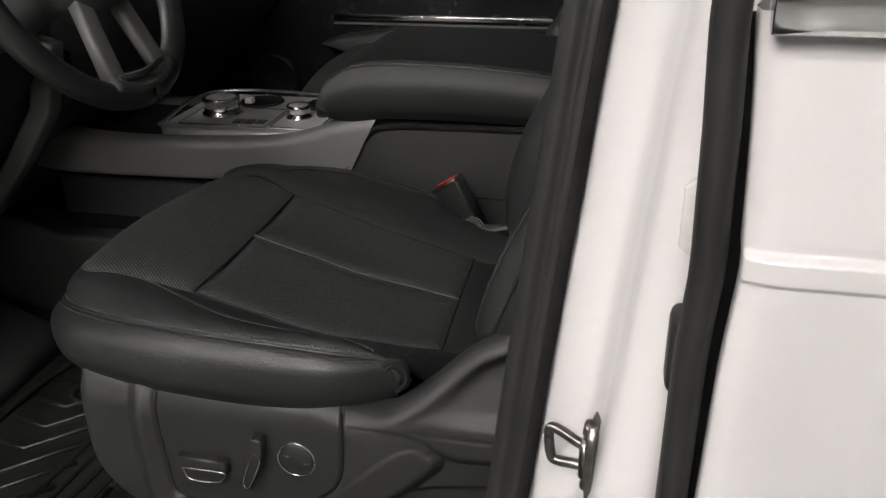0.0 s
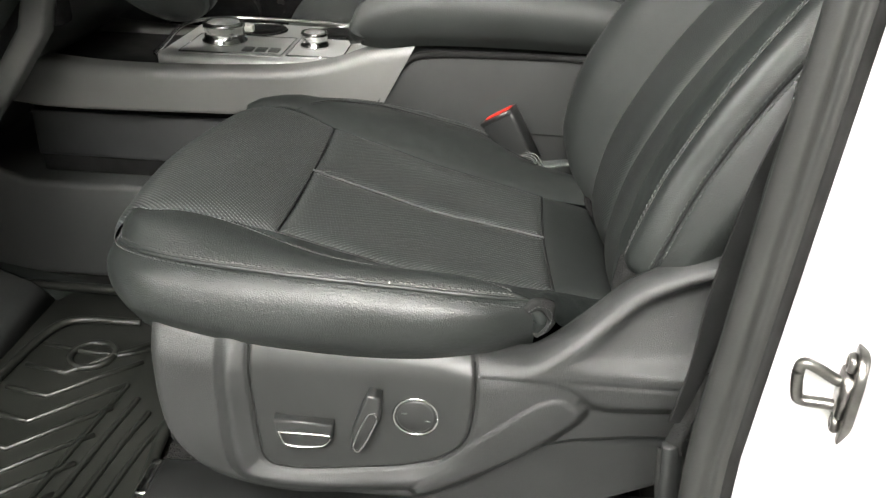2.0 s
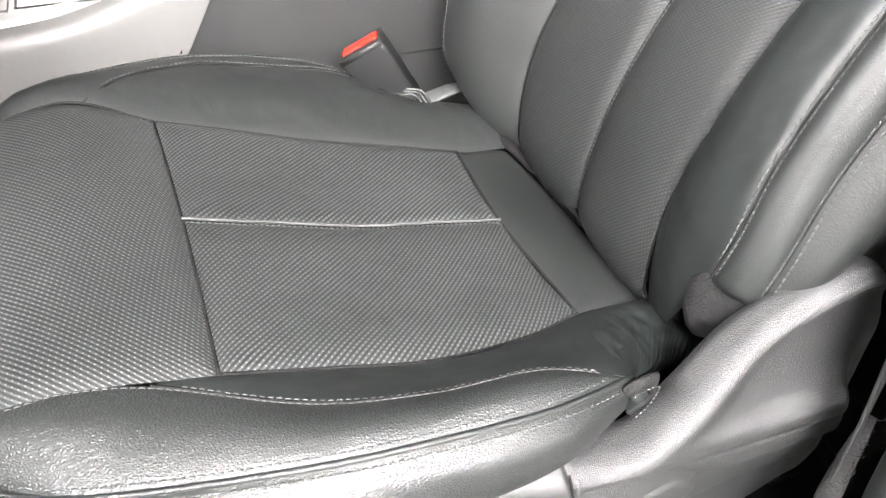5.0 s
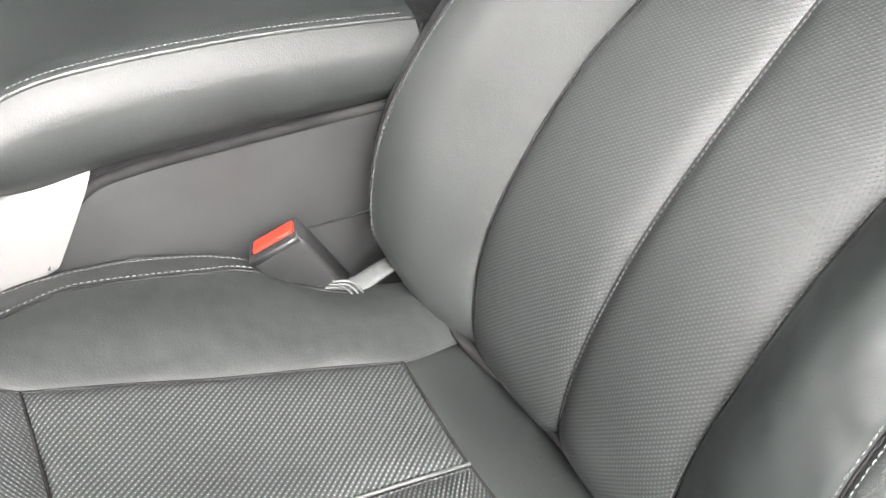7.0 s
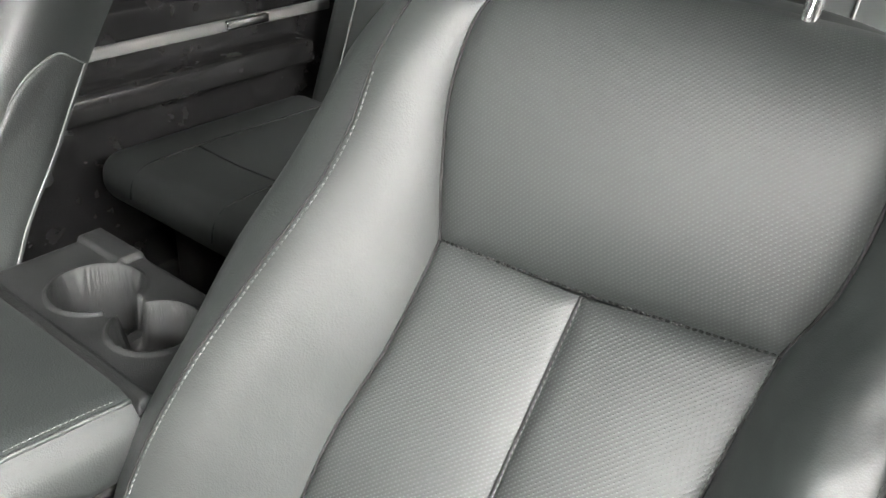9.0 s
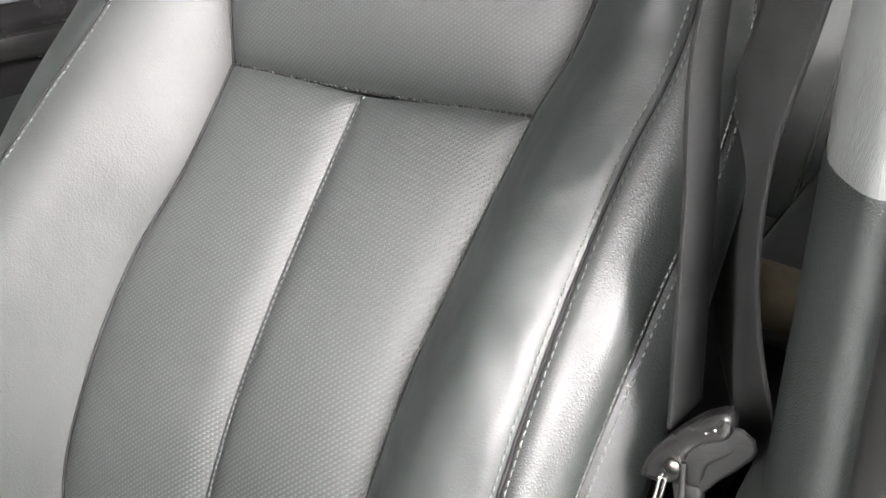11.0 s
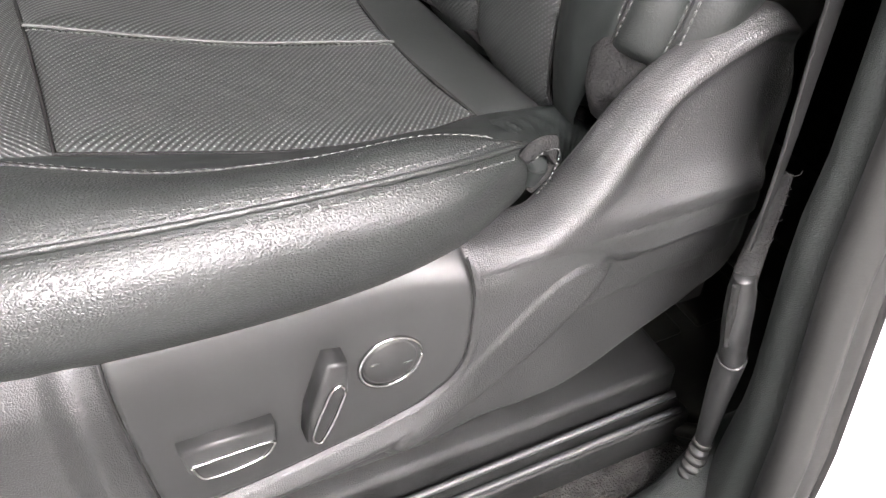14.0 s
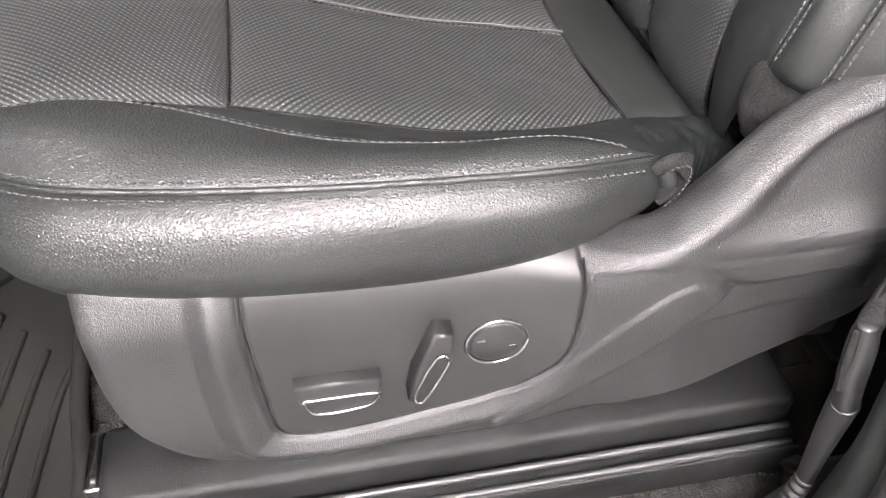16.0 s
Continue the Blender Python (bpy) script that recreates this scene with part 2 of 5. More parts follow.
# White for the unseen south wall, added as a reflector facing the door.
white_wall_mat = mottled(material("white_reflector_wall", (0.6, 0.6, 0.59), 0.7), 1.5, (0.55, 0.555, 0.55), (0.63, 0.635, 0.63))
glass = material("tinted_glass", (0.82, 0.93, 0.88), 0.02, 0, 0.5)
bsdf(glass).inputs["Transmission Weight"].default_value = 1.0


# ---- mesh helpers ----
def part(name, bm, mat, parent=None, label="", smooth=True):
    me = bpy.data.meshes.new(name)
    bm.to_mesh(me)
    bm.free()
    return finish(name, me, mat, parent, label, smooth)


def finish(name, me, mat, parent=None, label="", smooth=True):
    me.materials.append(mat)
    for p in me.polygons:
        p.use_smooth = smooth
    ob = new(name, me)
    ob.parent = parent
    return tagged(ob, label) if label else ob


def thing(name, label, category, group="", at=(0, 0, 0)):
    ob = new(name)
    ob.empty_display_size = 0.05
    ob.location = at
    return tagged(ob, label, category, group)


def structure(ob, label, category):
    return tagged(ob, label, category, kind="structure")


def curve(points, n):
    """A smooth curve through the points, cut into n equal steps of length."""
    p = np.array(points, float)
    if len(p) == 2:
        return p[0] + (p[1] - p[0]) * np.linspace(0, 1, n)[:, None]
    k = np.r_[0, np.cumsum(np.linalg.norm(np.diff(p, axis=0), axis=1) ** 0.6 + 1e-9)]
    m = np.empty_like(p)
    m[1:-1] = (p[2:] - p[:-2]) / (k[2:] - k[:-2])[:, None]
    m[0], m[-1] = (p[1] - p[0]) / (k[1] - k[0]), (p[-1] - p[-2]) / (k[-1] - k[-2])
    t = np.linspace(0, k[-1], 40 * len(p))
    i = np.clip(np.searchsorted(k, t, side="right") - 1, 0, len(p) - 2)
    h = (k[i + 1] - k[i])[:, None]
    u = ((t - k[i])[:, None]) / h
    q = (2 * u**3 - 3 * u**2 + 1) * p[i] + (u**3 - 2 * u**2 + u) * h * m[i] + (3 * u**2 - 2 * u**3) * p[i + 1] + (u**3 - u**2) * h * m[i + 1]
    d = np.r_[0, np.cumsum(np.linalg.norm(np.diff(q, axis=0), axis=1))]
    s = np.linspace(0, d[-1], n)
    return np.stack([np.interp(s, d, q[:, a]) for a in range(3)], 1)


def across(rows, n):
    """Rows of points, joined crosswise by smooth curves of n points, spread by their mean spacing."""
    c = np.array(rows)
    if len(c) == 2:
        return c[0][:, None] + (c[1] - c[0])[:, None] * np.linspace(0, 1, n)[None, :, None]
    k = np.r_[0, np.cumsum(np.linalg.norm(np.diff(c, axis=0), axis=2).mean(1))]
    m = np.empty_like(c)
    m[1:-1] = (c[2:] - c[:-2]) / (k[2:] - k[:-2])[:, None, None]
    m[0], m[-1] = (c[1] - c[0]) / (k[1] - k[0]), (c[-1] - c[-2]) / (k[-1] - k[-2])
    t = np.linspace(0, k[-1], n)
    out = np.empty((c.shape[1], n, 3))
    for j, tt in enumerate(t):
        i = min(max(int(np.searchsorted(k, tt, side="right")) - 1, 0), len(c) - 2)
        h = k[i + 1] - k[i]
        u = (tt - k[i]) / h
        out[:, j] = (2 * u**3 - 3 * u**2 + 1) * c[i] + (u**3 - 2 * u**2 + u) * h * m[i] + (3 * u**2 - 2 * u**3) * c[i + 1] + (u**3 - u**2) * h * m[i + 1]
    return out


def normals(g):
    du, dv = np.gradient(g, axis=0), np.gradient(g, axis=1)
    n = np.cross(du, dv)
    return n / (np.linalg.norm(n, axis=2, keepdims=True) + 1e-12)


def grid_mesh(name, g, mat, parent=None, label="", flip=False):
    nu, nv = g.shape[:2]
    idx = np.arange(nu * nv).reshape(nu, nv)
    f = np.stack([idx[:-1, :-1], idx[1:, :-1], idx[1:, 1:], idx[:-1, 1:]], -1).reshape(-1, 4)
    if flip:
        f = f[:, ::-1]
    me = bpy.data.meshes.new(name)
    me.from_pydata(g.reshape(-1, 3).tolist(), [], f.tolist())
    au = np.concatenate([np.zeros((1, nv)), np.cumsum(np.linalg.norm(np.diff(g, axis=0), axis=2), 0)])
    av = np.concatenate([np.zeros((nu, 1)), np.cumsum(np.linalg.norm(np.diff(g, axis=1), axis=2), 1)], 1)
    av = av - av[:, nv // 2 : nv // 2 + 1]
    uv = np.stack([au.mean(1, keepdims=True) * np.ones((1, nv)), av], -1).reshape(-1, 2)
    lay = me.uv_layers.new(name="metric")
    lay.data.foreach_set("uv", uv[f.ravel()].ravel())
    return finish(name, me, mat, parent, label)


def panel(name, rows, nu, nv, mat, parent, puff=0.006, r=0.012, label="", flip=False, edges=(1, 1, 1, 1), crumple=0.0, gather=0.0):
    """An upholstery panel lofted through seam lines; it swells away from its seams. Returns the grid and its normals."""
    g = across([curve(c, nu) for c in rows], nv)
    n = normals(g) * (-1 if flip else 1)
    au = np.concatenate([np.zeros((1, nv)), np.cumsum(np.linalg.norm(np.diff(g, axis=0), axis=2), 0)])
    av = np.concatenate([np.zeros((nu, 1)), np.cumsum(np.linalg.norm(np.diff(g, axis=1), axis=2), 1)], 1)
    d = np.full((nu, nv), 9.0)
    for on, e in zip(edges, (au, au[-1:] - au, av, av[:, -1:] - av)):
        if on:
            d = np.minimum(d, e)
    off = puff * (1 - np.exp(-d / r))
    if crumple:
        off = off + np.array([[crumple * noise.noise(Vector(q) * 38) + 0.5 * crumple * noise.noise(Vector(q) * 90) for q in row] for row in g]) * (1 - np.exp(-d / 0.01))
    if gather:
        off = off + gather * np.exp(-av / 0.016) * np.sin(au * 900 + 1.3 * np.sin(au * 140) + 25 * av) * np.clip(av / 0.003, 0, 1)
    g = g + n * off[..., None]
    ob = grid_mesh(name, g, mat, parent, label, flip)
    return ob, g, normals(g) * (-1 if flip else 1)


def stitches(name, line, up, mat, parent, pitch=0.0056, length=0.0042, radius=0.00075, lift=0.0005, label=""):
    """A row of short thread stitches along a line; one joined mesh."""
    d = np.r_[0, np.cumsum(np.linalg.norm(np.diff(line, axis=0), axis=1))]
    s = np.arange(pitch / 2, d[-1], pitch)
    at = np.stack([np.interp(s, d, line[:, a]) for a in range(3)], 1)
    nu = np.stack([np.interp(s, d, up[:, a]) for a in range(3)], 1)
    nx = np.stack([np.interp(s + 1e-3, d, line[:, a]) for a in range(3)], 1) - np.stack([np.interp(s - 1e-3, d, line[:, a]) for a in range(3)], 1)
    nx /= np.linalg.norm(nx, axis=1, keepdims=True) + 1e-12
    nu /= np.linalg.norm(nu, axis=1, keepdims=True) + 1e-12
    side = np.cross(nx, nu)
    vs, fs = [], []
    for c, x, u, w in zip(at, nx, nu, side):
        b = len(vs)
        for a, rr in ((-0.5, 0.35), (-0.3, 1), (0.3, 1), (0.5, 0.35)):
            for q in range(6):
                an = q * math.pi / 3
                vs.append(c + x * a * length + (u * math.cos(an) * 0.9 + w * math.sin(an)) * rr * radius + u * (lift + (0.0003 if abs(a) < 0.4 else -0.0004)))
        for k in range(3):
            for q in range(6):
                fs.append((b + 6 * k + q, b + 6 * k + (q + 1) % 6, b + 6 * k + 6 + (q + 1) % 6, b + 6 * k + 6 + q))
        fs += [tuple(b + q for q in range(5, -1, -1)), tuple(b + 18 + q for q in range(6))]
    me = bpy.data.meshes.new(name)
    me.from_pydata([tuple(v) for v in vs], [], fs)
    ob = finish(name, me, mat, parent, label)
    return tagged(ob, kind="stuff")


def inset(g, n, side, dist):
    """The line inside a panel that runs at a distance from its low-v or high-v edge, with its normals."""
    gg, nn = (g, n) if side == 0 else (g[:, ::-1], n[:, ::-1])
    av = np.concatenate([np.zeros((len(gg), 1)), np.cumsum(np.linalg.norm(np.diff(gg, axis=1), axis=2), 1)], 1)
    line = np.array([[np.interp(dist, av[i], gg[i, :, a]) for a in range(3)] for i in range(len(gg))])
    return line, nn[:, 1]


def tube_bm(points, radius, sides=10, n=None, flat=(1, 1), up=(0, 0, 1), bm=None):
    """A tube or, with flat, a strap along a smooth curve; radius may be a list along it."""
    p = curve(points, n or 12 * len(points)) if n != 0 else np.array(points, float)
    bm = bm or bmesh.new()
    rad = np.interp(np.linspace(0, 1, len(p)), np.linspace(0, 1, len(np.atleast_1d(radius))), np.atleast_1d(radius))
    t = np.gradient(p, axis=0)
    rings = []
    for c, d, r in zip(p, t, rad):
        d = d / (np.linalg.norm(d) + 1e-12)
        a = np.cross(d, up)
        a = a / (np.linalg.norm(a) + 1e-9)
        b = np.cross(a, d)
        rings.append([bm.verts.new(c + a * math.cos(q * 2 * math.pi / sides) * r * flat[0] + b * math.sin(q * 2 * math.pi / sides) * r * flat[1]) for q in range(sides)])
    for r0, r1 in zip(rings, rings[1:]):
        for q in range(sides):
            bm.faces.new((r0[q], r0[(q + 1) % sides], r1[(q + 1) % sides], r1[q]))
    bm.faces.new(rings[0][::-1])
    bm.faces.new(rings[-1])
    bmesh.ops.recalc_face_normals(bm, faces=bm.faces)
    return bm


def box_bm(x0, x1, y0, y1, z0, z1, bevel=0.004, segments=2, bm=None):
    own = bm is None
    bm = bm or bmesh.new()
    v = bmesh.ops.create_cube(bm, size=1, matrix=Matrix.Translation(((x0 + x1) / 2, (y0 + y1) / 2, (z0 + z1) / 2)) @ Matrix.Diagonal((x1 - x0, y1 - y0, z1 - z0, 1)))["verts"]
    if bevel:
        e = list({e for q in v for e in q.link_edges})
        bmesh.ops.bevel(bm, geom=e, offset=bevel, segments=segments, profile=0.5, affect="EDGES")
    return bm


def prism_bm(outline, plane, low, high, bevel=0.004, segments=2, smooth_n=0):
    """A polygon drawn in two axes and given thickness along the third, its edges rounded."""
    bm = bmesh.new()
    if smooth_n:
        pts = [(a, b, 0) for a, b in outline]
        q = curve(pts + [pts[0]], smooth_n + 1)[:-1]
        outline = [(a, b) for a, b, _ in q]
    def place(a, b, c):
        return {"xz": (a, c, b), "xy": (a, b, c), "yz": (c, a, b)}[plane]
    f0 = bm.faces.new([bm.verts.new(place(a, b, low)) for a, b in outline])
    ext = bmesh.ops.extrude_face_region(bm, geom=[f0])
    top = [v for v in ext["geom"] if isinstance(v, bmesh.types.BMVert)]
    delta = Vector(place(0, 0, high - low))
    bmesh.ops.translate(bm, verts=top, vec=delta)
    bmesh.ops.recalc_face_normals(bm, faces=bm.faces)
    if bevel:
        e = [e for e in bm.edges if (e.verts[0] in top) == (e.verts[1] in top)]
        bmesh.ops.bevel(bm, geom=e, offset=bevel, segments=segments, profile=0.5, affect="EDGES")
    return bm


def lathe_bm(profile, centre, sides=32, axis="z"):
    """A turned body: profile of (radius, height) about a centre."""
    bm = bmesh.new()
    rings = []
    for r, h in profile:
        ring = []
        for q in range(sides):
            a = q * 2 * math.pi / sides
            c, s = r * math.cos(a), r * math.sin(a)
            o = {"z": (c, s, h), "y": (c, -h, s), "x": (h, c, s)}[axis]
            ring.append(bm.verts.new(Vector(centre) + Vector(o)))
        rings.append(ring)
    for r0, r1 in zip(rings, rings[1:]):
        for q in range(sides):
            bm.faces.new((r0[q], r0[(q + 1) % sides], r1[(q + 1) % sides], r1[q]))
    bm.faces.new(rings[0][::-1])
    bm.faces.new(rings[-1])
    bmesh.ops.remove_doubles(bm, verts=bm.verts, dist=1e-6)
    bmesh.ops.recalc_face_normals(bm, faces=bm.faces)
    return bm


def turned(bm, m):
    bmesh.ops.transform(bm, matrix=m, verts=bm.verts)
    return bm


# ---- hall: unseen, added to shape the light ----
def hall():
    bm = box_bm(-6.5, 6, -8, 6.5, -0.12, 0, 0)
    structure(part("ground", bm, hall_floor_mat, smooth=False), "unseen grey concrete floor added to bounce light", "floor")
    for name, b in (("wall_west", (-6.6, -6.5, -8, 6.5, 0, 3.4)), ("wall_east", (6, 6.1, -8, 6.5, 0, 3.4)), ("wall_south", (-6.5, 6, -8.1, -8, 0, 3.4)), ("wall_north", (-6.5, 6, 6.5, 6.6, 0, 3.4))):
        structure(part(name, box_bm(*b, 0), white_wall_mat if name == "wall_south" else hall_wall_mat, smooth=False), "unseen white wall added to reflect light at the open door" if name == "wall_south" else "unseen dark grey wall added to close the hall", "wall")
    structure(part("ceiling", box_bm(-6.5, 6, -8, 6.5, 3.4, 3.5, 0), hall_wall_mat, smooth=False), "unseen dark grey ceiling added to close the hall", "ceiling")
    # Lamps out of view, added where the cabin needs light.
    first = thing("ceiling_light", "unseen long white ceiling light placed to light the cabin", "ceiling light", "hall ceiling lights", (0, 0, 3.4))
    part("light_housing", box_bm(-0.75, 0.75, -0.16, 0.16, -0.06, -0.004, 0.008), hall_wall_mat, first)
    part("diffuser", box_bm(-0.72, 0.72, -0.13, 0.13, -0.07, -0.06, 0.002), lamp_face, first, "glowing white diffuser")
    first.location = LAMPS[0]
    for at in LAMPS[1:]:
        copy_thing(first, Matrix.Translation(at))


hall()


# ---- driver's seat: seam lines of the cushion, front to rear ----
CY = 1.063
P_FO, P_FC, P_FI = (-0.494, 0.868, 0.956), (-0.497, 1.058, 0.945), (-0.505, 1.240, 0.937)
P_RO, P_RC, P_RI = (-0.193, 0.911, 0.880), (-0.200, 1.062, 0.868), (-0.200, 1.188, 0.872)
TIP = (-0.222, 0.788, 0.940)
EDGE_SEAM = [(-0.672, 0.888, 0.936), (-0.650, 0.838, 0.948), (-0.605, 0.804, 0.956), (-0.55, 0.788, 0.958), (-0.463, 0.773, 0.960), (-0.398, 0.767, 0.960), (-0.293, 0.769, 0.954), TIP]
BOLSTER_IN = [(-0.650, 0.890, 0.970), (-0.627, 0.864, 0.977), (-0.587, 0.866, 0.976), (-0.537, 0.862, 0.967), (-0.440, 0.822, 0.958), (-0.360, 0.808, 0.954), (-0.280, 0.806, 0.950), TIP]


def cushion(seat):
    base = thing_part("cushion", seat, "black leather seat cushion with perforated centre")
    insert_out = [P_FO, (-0.42, 0.868, 0.936), (-0.34, 0.868, 0.916), (-0.253, 0.886, 0.895), P_RO]
    centre = [P_FC, (-0.42, 1.060, 0.920), (-0.34, 1.061, 0.896), (-0.26, 1.062, 0.880), P_RC]
    insert_in = [P_FI, (-0.43, 1.230, 0.918), (-0.36, 1.219, 0.900), (-0.27, 1.204, 0.883), P_RI]
    mid_o = [((a[0] + b[0]) / 2, (a[1] + b[1]) / 2, (a[2] + b[2]) / 2 - 0.004) for a, b in zip(insert_out, centre)]
    mid_i = [((a[0] + b[0]) / 2, (a[1] + b[1]) / 2, (a[2] + b[2]) / 2 - 0.004) for a, b in zip(centre, insert_in)]
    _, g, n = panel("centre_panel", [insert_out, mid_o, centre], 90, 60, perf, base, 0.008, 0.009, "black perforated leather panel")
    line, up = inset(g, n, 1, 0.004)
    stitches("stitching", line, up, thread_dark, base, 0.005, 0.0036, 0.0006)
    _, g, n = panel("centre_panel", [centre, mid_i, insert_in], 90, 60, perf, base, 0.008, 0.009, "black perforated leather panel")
    # nose roll in front of the cross seam
    front0 = [P_FO, P_FC, P_FI]
    front1 = [(-0.587, 0.864, 0.977), (-0.580, 1.06, 0.966), (-0.580, 1.278, 0.949)]
    front2 = [(-0.640, 0.864, 0.971), (-0.655, 1.06, 0.962), (-0.642, 1.276, 0.944)]
    front3 = [(-0.674, 0.872, 0.938), (-0.688, 1.06, 0.930), (-0.668, 1.282, 0.915)]
    front4 = [(-0.670, 0.882, 0.890), (-0.684, 1.06, 0.870), (-0.662, 1.28, 0.865)]
    front5 = [(-0.62, 0.895, 0.855), (-0.63, 1.06, 0.84), (-0.62, 1.28, 0.84)]
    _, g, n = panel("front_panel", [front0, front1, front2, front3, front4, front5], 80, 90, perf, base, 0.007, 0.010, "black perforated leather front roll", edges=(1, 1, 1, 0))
    # outer bolster
    mid = [((a[0] + b[0]) / 2, (a[1] + b[1]) / 2, (a[2] + b[2]) / 2 + 0.006) for a, b in zip(EDGE_SEAM, BOLSTER_IN)]
    mid[-1] = TIP
    _, g, n = panel("bolster_top", [EDGE_SEAM, mid, BOLSTER_IN], 120, 24, leather_side, base, 0.004, 0.006, "pebbled black leather bolster")
    for s, dist in ((0, 0.0065), (1, 0.004)):
        line, up = inset(g[:-6], n[:-6], s, dist)
        stitches("stitching", line[6:], up[6:], thread, base)
    low = [(-0.668, 0.905, 0.895), (-0.655, 0.825, 0.905), (-0.62, 0.782, 0.912), (-0.55, 0.762, 0.910), (-0.46, 0.755, 0.905), (-0.36, 0.756, 0.901), (-0.28, 0.765, 0.903), (-0.22, 0.792, 0.905)]
    bulge = [(a[0] * 0.4 + b[0] * 0.6 - (0.006 if i < 2 else 0), a[1] * 0.4 + b[1] * 0.6 - (0.0105 if 0 < i < 7 else 0.001), a[2] * 0.4 + b[2] * 0.6 + 0.003) for i, (a, b) in enumerate(zip(low, EDGE_SEAM))]
    under = [(x + (0.03 if i < 2 else 0), y + 0.022, z - 0.035) for i, (x, y, z) in enumerate(low)]
    _, g, n = panel("bolster_side", [under, low, bulge, EDGE_SEAM], 120, 34, leather_side, base, 0.004, 0.006, "pebbled black leather cushion side", edges=(0, 0, 0, 1))
    line, up = inset(g, n, 1, 0.0065)
    stitches("stitching", line[4:-3], up[4:-3], thread, base)
    # dark strip between the bolster and the perforated panel
    strip_o = [(-0.537, 0.862, 0.967), (-0.440, 0.822, 0.958), (-0.360, 0.808, 0.954), (-0.280, 0.806, 0.950), TIP, (-0.19, 0.820, 0.895)]
    strip_i = [(-0.53, 0.866, 0.965), P_FO, (-0.34, 0.868, 0.916), (-0.253, 0.886, 0.895), P_RO, (-0.12, 0.922, 0.866)]
    _, g, n = panel("bolster_strip", [strip_o, strip_i], 90, 20, leather_smooth, base, 0.003, 0.008, "smooth dark leather strip", crumple=0.0014)
    line, up = inset(g[:70], n[:70], 0, 0.003)
    stitches("stitching", line[4:], up[4:], thread, base)
    # rear wedge that runs under the backrest
    rear0 = [P_RO, P_RC, P_RI]
    rear1 = [(-0.132, 0.922, 0.862), (-0.134, 1.06, 0.850), (-0.140, 1.205, 0.852)]
    rear2 = [(-0.112, 0.925, 0.846), (-0.112, 1.06, 0.834), (-0.124, 1.21, 0.836)]
    rear3 = [(-0.07, 0.93, 0.78), (-0.07, 1.06, 0.775), (-0.085, 1.21, 0.775)]
    panel("rear_panel", [rear0, rear1, rear2, rear3], 60, 36, leather, base, 0.006, 0.010, "smooth black leather rear strip", flip=True)
    corner_o = [TIP, (-0.19, 0.820, 0.895), (-0.15, 0.845, 0.862), (-0.10, 0.86, 0.84)]
    corner_i = [(-0.205, 0.895, 0.884), (-0.165, 0.913, 0.874), (-0.12, 0.922, 0.866), (-0.05, 0.93, 0.845)]
    panel("rear_corner", [corner_o, [((a[0] + b[0]) / 2, (a[1] + b[1]) / 2, (a[2] + b[2]) / 2 + 0.008) for a, b in zip(corner_o, corner_i)], corner_i], 150, 40, leather_smooth, base, 0.004, 0.008, "creased leather corner", crumple=0.003, gather=0.0011)
    tab = [(-0.228, 0.780, 0.936), (-0.219, 0.777, 0.945), (-0.208, 0.780, 0.941), (-0.2045, 0.784, 0.928), (-0.209, 0.785, 0.914), (-0.218, 0.785, 0.904)]
    part("corner_tab", tube_bm(tab, [0.004, 0.0062, 0.0066, 0.006, 0.005, 0.003], 12, 48, (0.55, 1.15)), felt, base, "small folded leather corner tab")
    part("tab_lining", tube_bm([(-0.221, 0.786, 0.936), (-0.214, 0.786, 0.924), (-0.217, 0.787, 0.908)], [0.006, 0.008, 0.004], 10, 20), leather_smooth, base, "dark lining of the tab")
    rim = curve(tab, 40)
    stitches("stitching", rim + np.array([0.001, -0.006, 0.001]), np.repeat([[0, -1.0, 0.2]], 40, 0), thread, base, 0.004, 0.003, 0.0006)
    # inner bolster with the hollow for the buckle
    in_edge = [(-0.645, 1.272, 0.944), (-0.58, 1.278, 0.951), P_FI, (-0.43, 1.230, 0.918), (-0.36, 1.219, 0.900), (-0.27, 1.204, 0.883), P_RI, (-0.125, 1.20, 0.857)]
    in_seam = [(-0.650, 1.315, 0.930), (-0.60, 1.335, 0.944), (-0.529, 1.352, 0.945), (-0.463, 1.372, 0.936), (-0.374, 1.378, 0.920), (-0.295, 1.362, 0.902), (-0.235, 1.316, 0.880), (-0.13, 1.300, 0.855)]
    in_mid = [((a[0] + b[0]) / 2, (a[1] + b[1]) / 2, (a[2] + b[2]) / 2 + 0.012) for a, b in zip(in_edge, in_seam)]
    _, g, n = panel("inner_bolster", [in_edge, in_mid, in_seam], 110, 34, leather, base, 0.004, 0.008, "black leather inner bolster", crumple=0.0015)
    line, up = inset(g[:86], n[:86], 1, 0.0045)
    stitches("stitching", line[14:], up[14:], thread, base)
    path = np.clip(np.interp(np.arange(16, 100), (16, 20, 26, 36, 99), (1, 10, 19, 25, 27)), 0, 33).astype(int)
    arc = np.array([g[i, j] for i, j in zip(range(16, 100), path)])
    arc_up = np.array([n[i, j] for i, j in zip(range(16, 100), path)])
    arc, arc_up = curve(arc[::6], 120), np.stack([np.interp(np.linspace(0, 1, 120), np.linspace(0, 1, len(arc_up)), arc_up[:, a]) for a in range(3)], 1)
    seam([tuple(p) for p in arc[::4]], base, 0.0014, (0, 0, 0.0004))
    stitches("stitching", arc + np.array([0, 0.005, 0.0006]), arc_up, thread, base)
    side1 = [(x, y + 0.010, z - 0.03) for x, y, z in in_seam]
    side2 = [(x, y + 0.004, z - 0.09) for x, y, z in in_seam]
